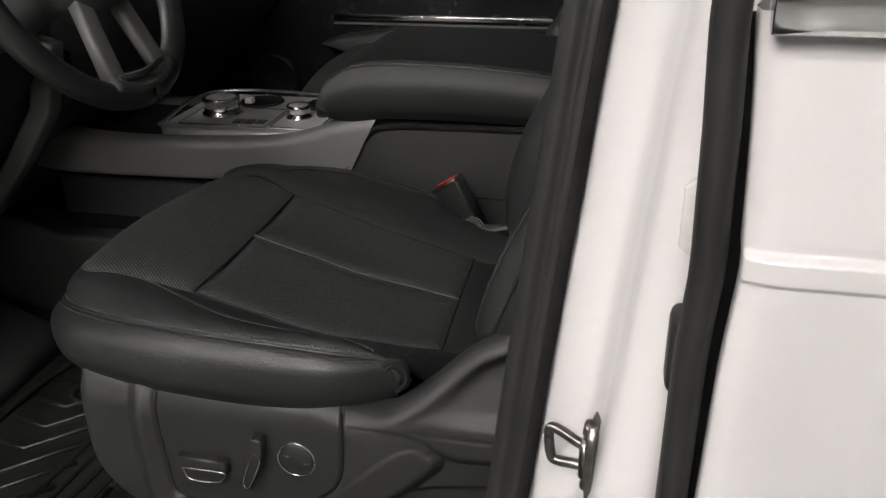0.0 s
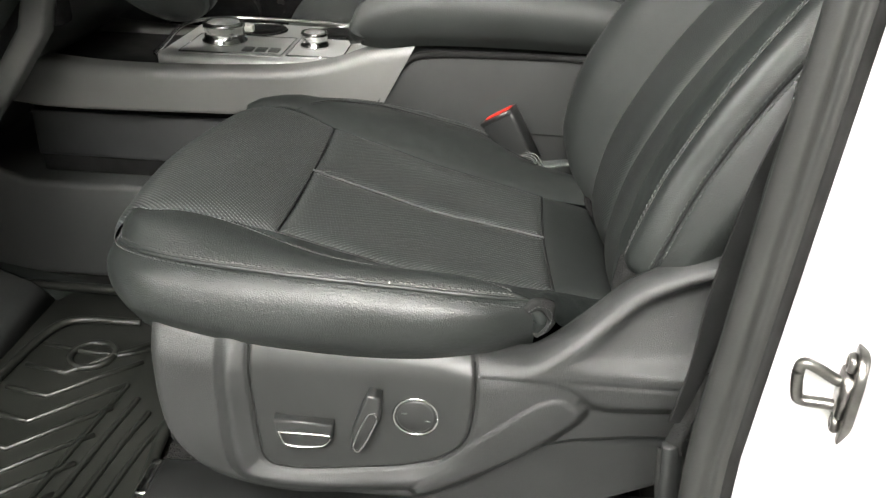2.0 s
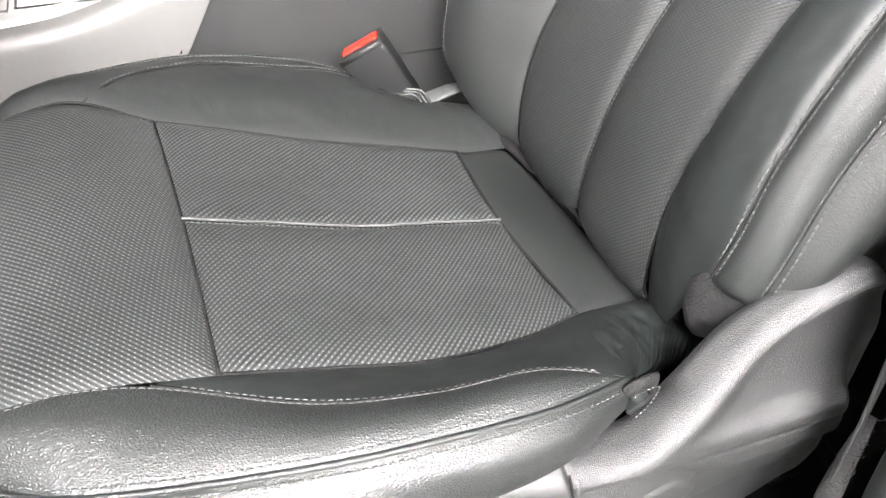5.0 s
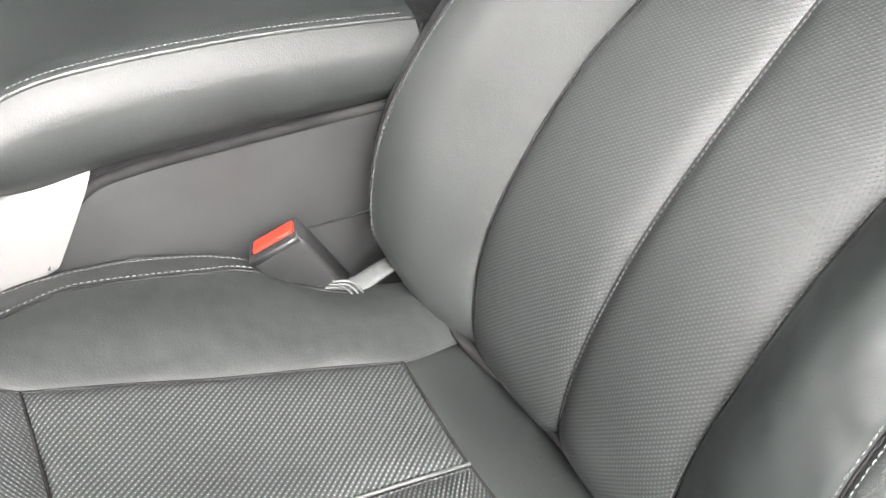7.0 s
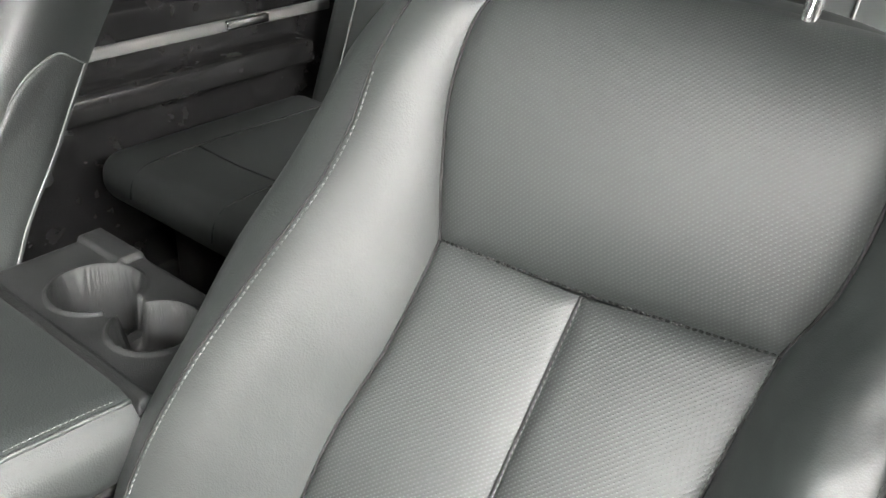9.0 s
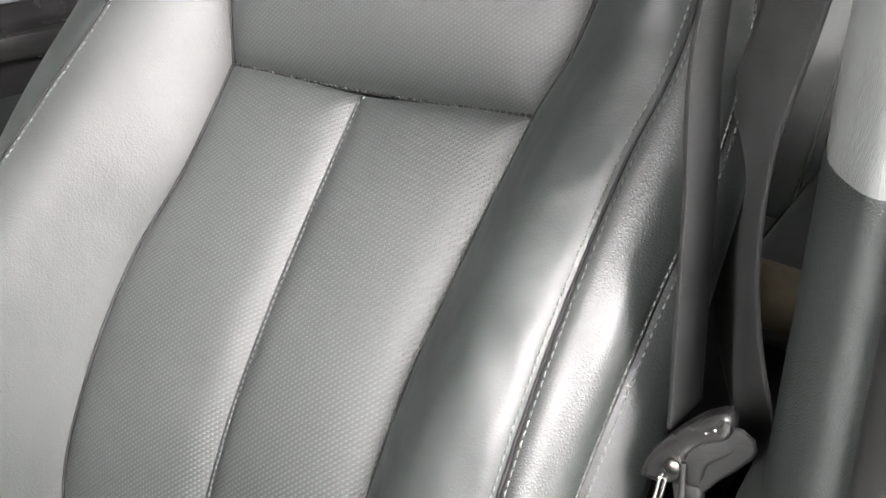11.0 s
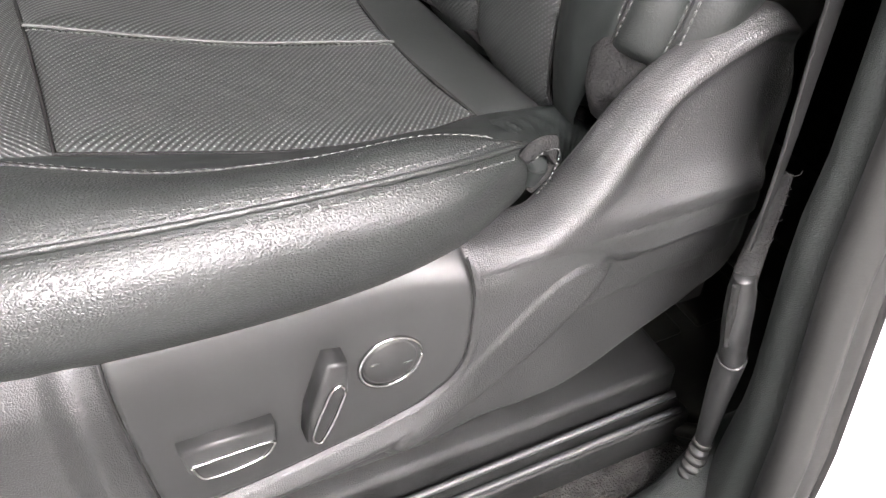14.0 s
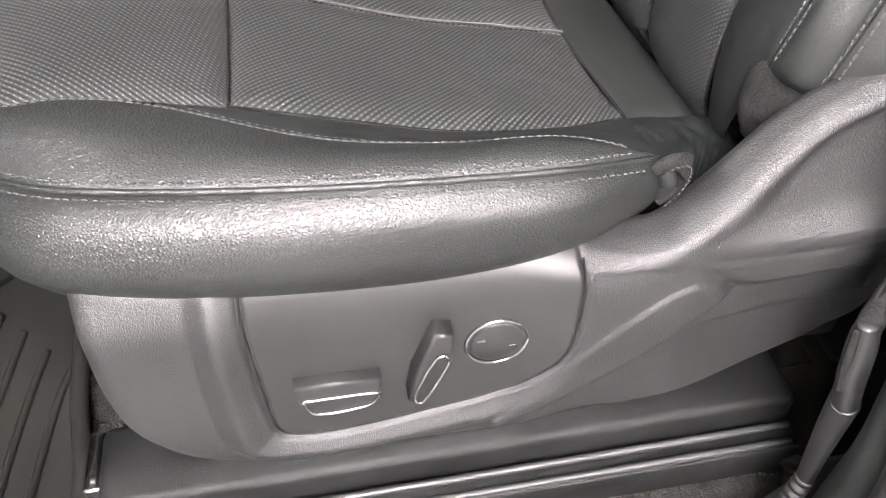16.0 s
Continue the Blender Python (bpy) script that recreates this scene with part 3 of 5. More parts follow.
    panel("inner_side", [in_seam, side1, side2], 110, 16, leather, base, 0.003, 0.008, "black leather cushion side", edges=(0, 0, 1, 0))
    # Paler tube paints the highlight along the lit fold of the centre seam.
    part("raised_seam", tube_bm([tuple(p + np.array([0, 0.001, 0.0045])) for p in curve(centre, 60)], 0.0015, 8, 0), thread, base, "grey tube drawing the highlight on the raised centre seam")
    for line in (insert_out, centre, insert_in, front0, rear0, BOLSTER_IN[3:], in_edge[:3], in_seam[:6]):
        seam(line, base)
    for side in (-0.0022, 0.0022):
        part("piping", tube_bm([tuple(p + np.array([0, side * 0.6, 0.0012 - side * 0.5])) for p in curve(EDGE_SEAM, 90)], 0.0020, 8, 0), leather_side, base, "thin leather piping")
    part("cushion_pan", box_bm(-0.62, -0.08, 0.80, 1.29, 0.70, 0.835, 0.02), dark_void, base, "black underside of the cushion")


def seam(points, parent, radius=0.0015, lift=(0, 0, 0.001)):
    """The dark sewn joint between two panels."""
    q = curve(points, 60) + np.array(lift)
    part("seam", tube_bm([tuple(p) for p in q], radius, 6, 0), dark_void, parent)


def thing_part(name, parent, label):
    """A part that only gathers its own pieces: a small hidden core mesh."""
    bm = box_bm(-0.4, -0.3, 1.0, 1.1, 0.80, 0.83, 0.004) if name == "cushion" else box_bm(0.06, 0.10, 1.0, 1.1, 1.1, 1.2, 0.004)
    return part(name, bm, dark_void, parent, label)


# ---- backrest: (s up the back, v across, o out of it) ----
LEAN_BACK = radians(28)
B_O = np.array([-0.118, CY, 0.870])
B_U = np.array([math.sin(LEAN_BACK), 0, math.cos(LEAN_BACK)])
B_N = np.array([-math.cos(LEAN_BACK), 0, math.sin(LEAN_BACK)])


def back(*rows):
    return [tuple(B_O + s * B_U + np.array([0, v, 0]) + o * B_N) for s, v, o in rows]


def backrest(seat):
    base = thing_part("backrest", seat, "black leather backrest with perforated centre")
    ii = back((-0.03, 0.118, -0.05), (-0.012, 0.119, -0.012), (0.012, 0.124, 0.014), (0.09, 0.146, 0.034), (0.186, 0.150, 0.038), (0.277, 0.146, 0.032), (0.357, 0.134, 0.018), (0.449, 0.132, 0.002))
    bc = back((-0.03, -0.006, -0.06), (-0.012, -0.006, -0.024), (0.012, -0.006, 0.004), (0.09, -0.003, 0.030), (0.186, 0.0, 0.038), (0.277, 0.0, 0.033), (0.357, 0.001, 0.020), (0.452, 0.003, 0.0))
    io = back((-0.03, -0.140, -0.06), (-0.012, -0.140, -0.022), (0.012, -0.139, 0.006), (0.084, -0.131, 0.032), (0.186, -0.127, 0.040), (0.277, -0.126, 0.036), (0.370, -0.130, 0.022), (0.468, -0.138, 0.006))
    def between(a, b, o):
        return [tuple((np.array(p) + np.array(q)) / 2 + o * B_N) for p, q in zip(a, b)]
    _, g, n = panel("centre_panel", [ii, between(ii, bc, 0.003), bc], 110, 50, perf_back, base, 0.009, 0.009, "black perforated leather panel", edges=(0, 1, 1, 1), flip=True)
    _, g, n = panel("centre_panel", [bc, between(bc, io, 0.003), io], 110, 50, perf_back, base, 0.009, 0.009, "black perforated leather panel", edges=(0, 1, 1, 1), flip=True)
    line, up = inset(g, n, 0, 0.0035)
    stitches("stitching", line, up, thread_dark, base, 0.005, 0.0036, 0.0006)
    line, up = inset(g, n, 1, 0.003)
    stitches("stitching", line, up, thread_dark, base, 0.005, 0.0036, 0.0006)
    uo = back((0.468, -0.138, 0.006), (0.515, -0.156, 0.018), (0.573, -0.163, 0.026), (0.63, -0.160, 0.024), (0.665, -0.150, 0.0), (0.675, -0.145, -0.05))
    ui = back((0.449, 0.132, 0.002), (0.50, 0.143, 0.016), (0.565, 0.155, 0.026), (0.625, 0.155, 0.024), (0.662, 0.148, 0.0), (0.672, 0.143, -0.05))
    um = back((0.455, 0.003, 0.0), (0.505, 0.0, 0.020), (0.568, 0.0, 0.030), (0.63, 0.0, 0.026), (0.667, 0.0, 0.002), (0.677, 0.0, -0.05))
    _, g, n = panel("upper_panel", [ui, um, uo], 60, 90, perf_upper, base, 0.010, 0.012, "black perforated leather upper panel", edges=(1, 0, 1, 1), flip=True)
    cross = across([curve(ui, 40), curve(um, 40), curve(uo, 40)], 60)[0]
    stitches("stitching", cross, np.repeat([B_N], 60, 0), dark_void, base, 0.0048, 0.0036, 0.0012, 0.001)
    # outer bolster, seen from the open door
    o0 = back((-0.03, -0.140, -0.06), (-0.005, -0.140, -0.012), (0.084, -0.131, 0.032), (0.186, -0.127, 0.040), (0.277, -0.126, 0.036), (0.370, -0.130, 0.022), (0.468, -0.138, 0.006), (0.515, -0.156, 0.018), (0.573, -0.163, 0.026), (0.64, -0.158, 0.02))
    o1 = back((0.010, -0.188, 0.012), (0.04, -0.190, 0.036), (0.09, -0.184, 0.058), (0.186, -0.172, 0.074), (0.277, -0.170, 0.074), (0.370, -0.176, 0.064), (0.468, -0.184, 0.046), (0.515, -0.195, 0.040), (0.573, -0.198, 0.036), (0.64, -0.19, 0.018))
    o2 = back((0.080, -0.230, 0.060), (0.09, -0.232, 0.064), (0.125, -0.234, 0.072), (0.186, -0.226, 0.078), (0.277, -0.222, 0.078), (0.370, -0.221, 0.070), (0.455, -0.223, 0.056), (0.505, -0.227, 0.044), (0.560, -0.224, 0.032), (0.64, -0.21, 0.01))
    o3 = back((0.084, -0.260, 0.040), (0.094, -0.264, 0.044), (0.130, -0.264, 0.050), (0.196, -0.258, 0.056), (0.277, -0.257, 0.056), (0.370, -0.260, 0.048), (0.455, -0.262, 0.030), (0.505, -0.258, 0.018), (0.560, -0.248, 0.008), (0.64, -0.225, -0.01))
    o4 = back((0.085, -0.258, 0.0), (0.10, -0.264, 0.004), (0.14, -0.276, 0.008), (0.20, -0.284, 0.008), (0.28, -0.280, 0.006), (0.370, -0.276, 0.0), (0.455, -0.268, -0.01), (0.505, -0.262, -0.016), (0.560, -0.25, -0.02), (0.64, -0.225, -0.03))
    o5 = [tuple(np.array(p) + np.array([0, 0.030, 0]) - 0.10 * B_N) for p in o4]
    o4b = [tuple(np.array(p) + np.array([0, 0.010, 0]) - 0.008 * B_N) for p in o4]
    _, g, n = panel("bolster_face", [o0, o1, o2], 120, 34, leather_smooth, base, 0.005, 0.007, "creased black leather bolster", crumple=0.0012, flip=True)
    line, up = inset(g, n, 1, 0.005)
    stitches("stitching", line[5:104], up[5:104], thread, base)
    _, g, n = panel("bolster_edge", [o2, [tuple((np.array(p) + np.array(q)) / 2 + 0.006 * B_N - np.array([0, 0.004, 0])) for p, q in zip(o2, o3)], o3], 120, 26, leather_grain, base, 0.005, 0.005, "pebbled shiny black leather bolster edge", flip=True)
    for s in (0, 1):
        line, up = inset(g, n, s, 0.0045)
        stitches("stitching", line[2:108], up[2:108], thread, base)
    _, g, n = panel("bolster_side", [o3, [tuple((np.array(p) + np.array(q)) / 2 - np.array([0, 0.008, 0])) for p, q in zip(o3, o4)], o4], 120, 26, leather_dark, base, 0.005, 0.008, "smooth black leather backrest side", edges=(0, 0, 1, 1), flip=True)
    line, up = inset(g, n, 0, 0.0045)
    stitches("stitching", line[2:108], up[2:108], thread, base)
    panel("side_shell", [o4b, o5], 80, 14, rubber, base, 0.002, 0.008, "dark recessed side of the back shell", flip=True)
    # inner bolster beside the console
    i0 = back((-0.03, 0.118, -0.05), (-0.005, 0.120, 0.0), (0.09, 0.146, 0.034), (0.186, 0.150, 0.038), (0.277, 0.146, 0.032), (0.357, 0.134, 0.018), (0.449, 0.132, 0.002), (0.50, 0.143, 0.016), (0.565, 0.155, 0.026), (0.64, 0.152, 0.018))
    def out(rows, v, o):
        return back(*[(a, b + v * min(1, (a + 0.04) / 0.18), c + o) for a, b, c in rows])
    i1 = out([(-0.025, 0.19, -0.02), (0.005, 0.195, 0.034), (0.09, 0.205, 0.070), (0.186, 0.205, 0.080), (0.277, 0.194, 0.076), (0.357, 0.178, 0.064), (0.449, 0.164, 0.044), (0.50, 0.168, 0.042), (0.565, 0.175, 0.042), (0.64, 0.17, 0.024)], 0.007, 0.008)
    i2 = out([(0.0, 0.245, 0.02), (0.03, 0.250, 0.058), (0.11, 0.258, 0.082), (0.20, 0.252, 0.088), (0.29, 0.236, 0.084), (0.37, 0.216, 0.072), (0.455, 0.196, 0.056), (0.51, 0.192, 0.046), (0.57, 0.196, 0.038), (0.64, 0.19, 0.02)], 0.018, 0.015)
    i3 = out([(0.012, 0.272, 0.0), (0.045, 0.280, 0.034), (0.12, 0.288, 0.056), (0.21, 0.284, 0.060), (0.30, 0.268, 0.056), (0.38, 0.262, 0.046), (0.46, 0.246, 0.034), (0.515, 0.238, 0.026), (0.57, 0.234, 0.018), (0.64, 0.215, 0.0)], 0.022, 0.013)
    i4 = [tuple(np.array(p) - np.array([0, 0.004, 0]) - 0.095 * B_N) for p in i3]
    _, g, n = panel("inner_bolster", [i2, i1, i0], 110, 40, leather, base, 0.005, 0.009, "smooth black leather inner bolster", crumple=0.0004, flip=True)
    line, up = inset(g, n, 0, 0.005)
    stitches("stitching", line[4:96], up[4:96], thread_dark, base)
    panel("inner_side", [i4, i3, i2], 110, 30, leather_dark, base, 0.004, 0.007, "black leather backrest side", edges=(0, 0, 0, 1), flip=True)
    spine = curve(i3[1:8], 60)
    side_in = []
    for k, top in ((0.014, 44), (0.022, 52), (0.050, 57), (0.078, 58), (0.086, 57)):
        row = curve([tuple(p) for p in spine[2:top:6]], 40) - k * B_N + np.array([0, 0.007, 0])
        side_in.append([tuple(p) for p in row[::3]])
    panel("side_cover", side_in[::-1], 60, 24, leather_dark, base, 0.003, 0.006, "dark flat side cover", flip=True)
    seam_rows = [np.array(side_in[0]), np.array([side_in[k][-1] for k in range(5)]), np.array(side_in[-1])[::-1]]
    for row in seam_rows:
        part("cover_seam", tube_bm([tuple(p + np.array([0, 0.0015, 0])) for p in row], 0.0013, 6, 40), thread_dark, base, "pale seam round the side cover")
    # back shell
    panel("back_shell", [i4, [tuple((np.array(p) + np.array(q)) / 2 - 0.03 * B_N) for p, q in zip(i4, o5)], o5], 60, 30, plastic, base, 0.0, 0.01, "black plastic back shell")
    panel("top_roll", [back((0.64, 0.20, 0.0), (0.668, 0.1, 0.004), (0.675, 0.0, 0.004), (0.668, -0.1, 0.004), (0.64, -0.21, 0.01)), back((0.655, 0.20, -0.06), (0.69, 0.1, -0.06), (0.695, 0.0, -0.06), (0.69, -0.1, -0.06), (0.655, -0.215, -0.06)), back((0.60, 0.2, -0.13), (0.62, 0.1, -0.15), (0.63, 0.0, -0.16), (0.62, -0.1, -0.15), (0.60, -0.21, -0.13))], 40, 20, leather, base, 0.003, 0.01, "black leather top edge")
    for line in (ii[1:], bc[1:], io[1:], ui[:5], uo[:5]):
        seam(line, base, 0.0016, tuple(0.0016 * B_N))
    for line in (o2, o3, i2):
        seam(line, base, 0.0011, tuple(0.0008 * B_N))
    # Black tube stands for the shade in the crease between back and cushion.
    part("gap_strip", tube_bm([(-0.136, 1.30, 0.868), (-0.132, 1.19, 0.864), (-0.118, 1.10, 0.863), (-0.113, 1.0, 0.863), (-0.108, 0.93, 0.866), (-0.100, 0.888, 0.87)], 0.0055, 8, 60), dark_void, base, "black tube put in as shade in the gap above the cushion")
    # worn felt flap that hangs below the bolster
    flap = [back((0.092, -0.262, 0.038), (0.090, -0.245, 0.056), (0.084, -0.226, 0.064), (0.072, -0.214, 0.060)), back((0.062, -0.256, 0.022), (0.056, -0.240, 0.042), (0.050, -0.226, 0.050), (0.046, -0.212, 0.046)), back((0.050, -0.25, -0.01), (0.036, -0.238, 0.016), (0.026, -0.226, 0.024), (0.024, -0.210, 0.022))]
    panel("felt_flap", flap, 26, 16, felt, base, 0.002, 0.004, "worn grey felt flap", crumple=0.004)


def headrest(seat):
    base = part("headrest", turned(box_bm(-0.055, 0.055, -0.13, 0.13, -0.09, 0.09, 0.04, 5), Matrix.Translation((0.24, CY, 1.60)) @ Matrix.Rotation(radians(14), 4, "Y")), leather, seat, "black leather headrest")
    for y in (-0.075, 0.075):
        part("post", tube_bm([(0.185, CY + y, 1.44), (0.22, CY + y, 1.54)], 0.006, 12, 4), chrome, base, "chrome post")


def sd_poly(pts, x, z):
    """Signed distance to a polygon, positive inside."""
    p = np.array(pts, float)
    d = np.full(x.shape, 9.0)
    inside = np.zeros(x.shape, bool)
    for a, b in zip(p, np.roll(p, -1, 0)):
        e = b - a
        wx, wz = x - a[0], z - a[1]
        t = np.clip((wx * e[0] + wz * e[1]) / (e @ e), 0, 1)
        d = np.minimum(d, np.hypot(wx - t * e[0], wz - t * e[1]))
        c = ((a[1] <= z) & (b[1] > z)) | ((b[1] <= z) & (a[1] > z))
        xx = a[0] + (z - a[1]) / (e[1] if abs(e[1]) > 1e-9 else 1e-9) * e[0]
        inside ^= c & (x < xx)
    return np.where(inside, d, -d)


def rounded(pts, times=3):
    """The polygon with its corners cut again and again."""
    p = np.array(pts, float)
    for _ in range(times):
        q = np.roll(p, -1, 0)
        p = np.stack([0.8 * p + 0.2 * q, 0.2 * p + 0.8 * q], 1).reshape(-1, 2)
    return p


def step(d, w):
    t = np.clip(d / w + 0.5, 0, 1)
    return t * t * (3 - 2 * t)


SWITCH_PANEL = rounded([(-0.502, 0.930), (-0.502, 0.856), (-0.498, 0.790), (-0.494, 0.738), (-0.455, 0.732), (-0.319, 0.751), (-0.277, 0.790), (-0.271, 0.855), (-0.281, 0.930)], 3)


def shield_surface(x, z, zt, zb):
    """How far the moulded side shield stands out towards the door."""
    rim = [(-0.531, 0.95), (-0.531, 0.738), (-0.490, 0.706), (-0.330, 0.718), (-0.300, 0.735), (-0.262, 0.79), (-0.258, 0.862), (-0.235, 0.866), (-0.235, 0.95)]
    arm = [(-0.30, 0.95), (-0.25, 0.900), (-0.228, 0.888), (-0.175, 0.884), (-0.09, 0.883), (0.06, 0.885), (0.06, 0.856), (-0.09, 0.846), (-0.153, 0.841), (-0.197, 0.869), (-0.27, 0.864), (-0.30, 0.864)]
    diagonal = [(-0.200, 0.869), (-0.153, 0.841), (-0.205, 0.786), (-0.286, 0.730), (-0.33, 0.708), (-0.34, 0.73), (-0.291, 0.782)]
    fill = [(-0.285, 0.885), (-0.165, 0.880), (-0.165, 0.845), (-0.205, 0.80), (-0.29, 0.742), (-0.285, 0.80)]
    crest = [(-0.30, 0.872), (-0.225, 0.872), (0.06, 0.872), (0.06, 1.2), (-0.30, 1.2)]
    pocket = [(-0.216, 0.886), (-0.175, 0.920), (-0.127, 0.964), (-0.088, 0.986), (-0.05, 1.001), (-0.02, 0.994), (0.07, 0.93), (0.07, 0.884), (-0.1, 0.884)]
    lower = [(-0.42, 0.66), (-0.286, 0.722), (-0.231, 0.766), (-0.205, 0.784), (-0.17, 0.794), (-0.09, 0.800), (0.06, 0.803), (0.06, 0.6), (-0.42, 0.6)]
    rim = [(a, b) for a, b, _ in curve([(a, b, 0) for a, b in rim + rim[:1]], 60)[:-1]]
    arm, diagonal, fill = rounded(arm, 2), rounded(diagonal, 2), rounded(fill, 2)
    hollow = np.clip(sd_poly(pocket, x, z), 0, 1)
    proud = np.maximum.reduce([step(sd_poly(rim, x, z) - 0.004, 0.030), step(sd_poly(arm, x, z), 0.024), step(sd_poly(diagonal, x, z), 0.022), 0.84 * step(sd_poly(fill, x, z), 0.020), step(sd_poly(crest, x, z), 0.016), step(hollow - 0.002, 0.008)])
    h = 0.003 + 0.014 * proud
    h = h - 0.020 * step(z - 0.925, 0.09) * step(x + 0.235, 0.05)
    h = h - 0.013 * (1 - np.exp(-(np.clip(hollow - 0.004, 0, 1) / 0.010) ** 2)) * step(x + 0.15, 0.11)
    h = h - 0.010 * step(sd_poly(lower, x, z), 0.014) * step(x + 0.27, 0.08)
    h = h - 0.16 * np.clip(0.842 - z, 0, 0.06) * step(x + 0.14, 0.10)
    ledge = [(-0.531, 1.2), (-0.531, 0.738), (-0.490, 0.706), (-0.330, 0.718), (-0.300, 0.735), (-0.2, 0.80), (-0.2, 1.2)]
    h = h - 0.009 * step(sd_poly(rounded(ledge, 2), x, z) - 0.018, 0.026) * step(-0.295 - x, 0.07)
    k = step(x + 0.034, 0.022) * step(0.945 - z, 0.05)
    h = h * (1 - k) - 0.010 * k
    lean = 0.005 * np.logaddexp(0, (z - 0.864) / 0.005)
    h = h - 0.5 * lean * step(-0.24 - x, 0.06)
    sp = sd_poly(SWITCH_PANEL, x, z)
    h = h - 0.0045 * step(sp + 0.002, 0.003) + 0.0040 * step(sp - 0.0015, 0.002)
    return h


def shield(seat):
    xs = np.r_[np.linspace(-0.607, -0.56, 26), np.linspace(-0.558, -0.262, 150), np.linspace(-0.26, -0.008, 96)]
    zt = curve([(-0.607, 0, 0.880), (-0.600, 0, 0.908), (-0.56, 0, 0.902), (-0.45, 0, 0.897), (-0.33, 0, 0.893), (-0.275, 0, 0.888), (-0.24, 0, 0.886), (-0.215, 0, 0.894), (-0.175, 0, 0.925), (-0.127, 0, 0.969), (-0.088, 0, 0.991), (-0.05, 0, 1.003), (-0.033, 0, 0.997), (-0.02, 0, 0.980), (-0.012, 0, 0.95), (-0.008, 0, 0.91)], 200)
    zb = curve([(-0.607, 0, 0.845), (-0.603, 0, 0.80), (-0.588, 0, 0.745), (-0.545, 0, 0.706), (-0.47, 0, 0.690), (-0.40, 0, 0.694), (-0.30, 0, 0.692), (-0.22, 0, 0.690), (-0.14, 0, 0.699), (-0.07, 0, 0.728), (-0.03, 0, 0.758), (-0.008, 0, 0.80)], 200)
    t, b = np.interp(xs, zt[:, 0], zt[:, 2]), np.interp(xs, zb[:, 0], zb[:, 2])
    v = np.linspace(0, 1, 150)
    x = xs[:, None] * np.ones((1, 150))
    z = b[:, None] + (t - b)[:, None] * v
    h = shield_surface(x, z, t, b)
    de = np.minimum.reduce([(t[:, None] - z) * 0.8, z - b[:, None], (x + 0.607) * 1.0, (-0.008 - x) * 0.8])
    r = 0.016 - 0.007 * step(x + 0.24, 0.06)
    roll = np.where(de < r, r - np.sqrt(np.maximum(r * r - (r - np.clip(de, 0, None)) ** 2, 0)), 0)
    y = 0.764 - h + roll + 0.06 * np.clip(-0.56 - x, 0, 1)
    # flat top face of the crest, turned in towards the seat
    ledge = np.array([0.004, 0.010, 0.018, 0.026, 0.034, 0.042])
    rise = np.array([0.0014, 0.002, 0.0026, 0.003, 0.002, -0.006])
    on = step(xs + 0.262, 0.05)[:, None]
    inside = np.concatenate([sd_poly(SWITCH_PANEL, x, z) > 0.0005, np.zeros((len(xs), 6), bool)], 1)
    x = np.concatenate([x, xs[:, None] * np.ones((1, 6))], 1)
    z = np.concatenate([z, t[:, None] + rise * on - 0.3 * ledge * (1 - on)], 1)
    y = np.concatenate([y, y[:, -1:] + 0.85 * ledge * np.interp(xs, (-0.2, -0.04), (1.0, 0.5))[:, None]], 1)
    g = np.stack([x, y, z], -1)
    body = grid_mesh("side_shield", g, shield_plastic, seat, "moulded black plastic side shield", flip=False)
    body.data.materials.append(panel_plastic)
    body.data.polygons.foreach_set("material_index", inside[:-1, :-1].astype(np.int32).ravel())
    # joint line round the switch plate and the wall behind the shield
    part("shield_wall", box_bm(-0.575, -0.02, 0.79, 0.80, 0.72, 0.88, 0.003), dark_void, body, "dark inside of the shield")
    edge = np.array([p for p in np.concatenate([SWITCH_PANEL[-1:], SWITCH_PANEL[:-1]]) if p[1] < 0.892])
    edge = np.roll(edge, -int(np.argmax(np.linalg.norm(np.diff(edge, axis=0, append=edge[:1]), axis=1))) - 1, 0)
    hh = shield_surface(edge[:, :1], edge[:, 1:], None, None)[:, 0]
    part("plate_joint", tube_bm([(a, 0.7625 - k, b) for (a, b), k in zip(edge, hh)], 0.0010, 6, 160), dark_void, body, "dark joint round the switch plate")
    q = 0.7590
    sl = part("slide_switch", prism_bm([(-0.476, 0.806), (-0.415, 0.804), (-0.416, 0.785), (-0.427, 0.774), (-0.463, 0.772), (-0.473, 0.784)], "xz", q - 0.0135, q + 0.004, 0.003, 3), panel_plastic, body, "black seat slide switch with chrome outline")
    part("chrome_outline", tube_bm([(-0.471, q - 0.0135, 0.791), (-0.463, q - 0.0135, 0.775), (-0.428, q - 0.0135, 0.776), (-0.418, q - 0.0135, 0.785), (-0.419, q - 0.0135, 0.790), (-0.471, q - 0.0135, 0.791)], 0.0011, 8, 60), satin_chrome, sl, "chrome outline")
    lv = part("recline_switch", prism_bm([(-0.378, 0.848), (-0.365, 0.845), (-0.366, 0.818), (-0.387, 0.774), (-0.397, 0.779), (-0.393, 0.806)], "xz", q - 0.018, q + 0.004, 0.003, 3), buckle_plastic, body, "black recline lever with chrome outline")
    part("chrome_outline", tube_bm([(-0.371, q - 0.0185, 0.828), (-0.378, q - 0.0185, 0.824), (-0.393, q - 0.0185, 0.784), (-0.387, q - 0.0185, 0.778), (-0.369, q - 0.0185, 0.818), (-0.371, q - 0.0185, 0.828)], 0.0011, 8, 60), satin_chrome, lv, "chrome outline")
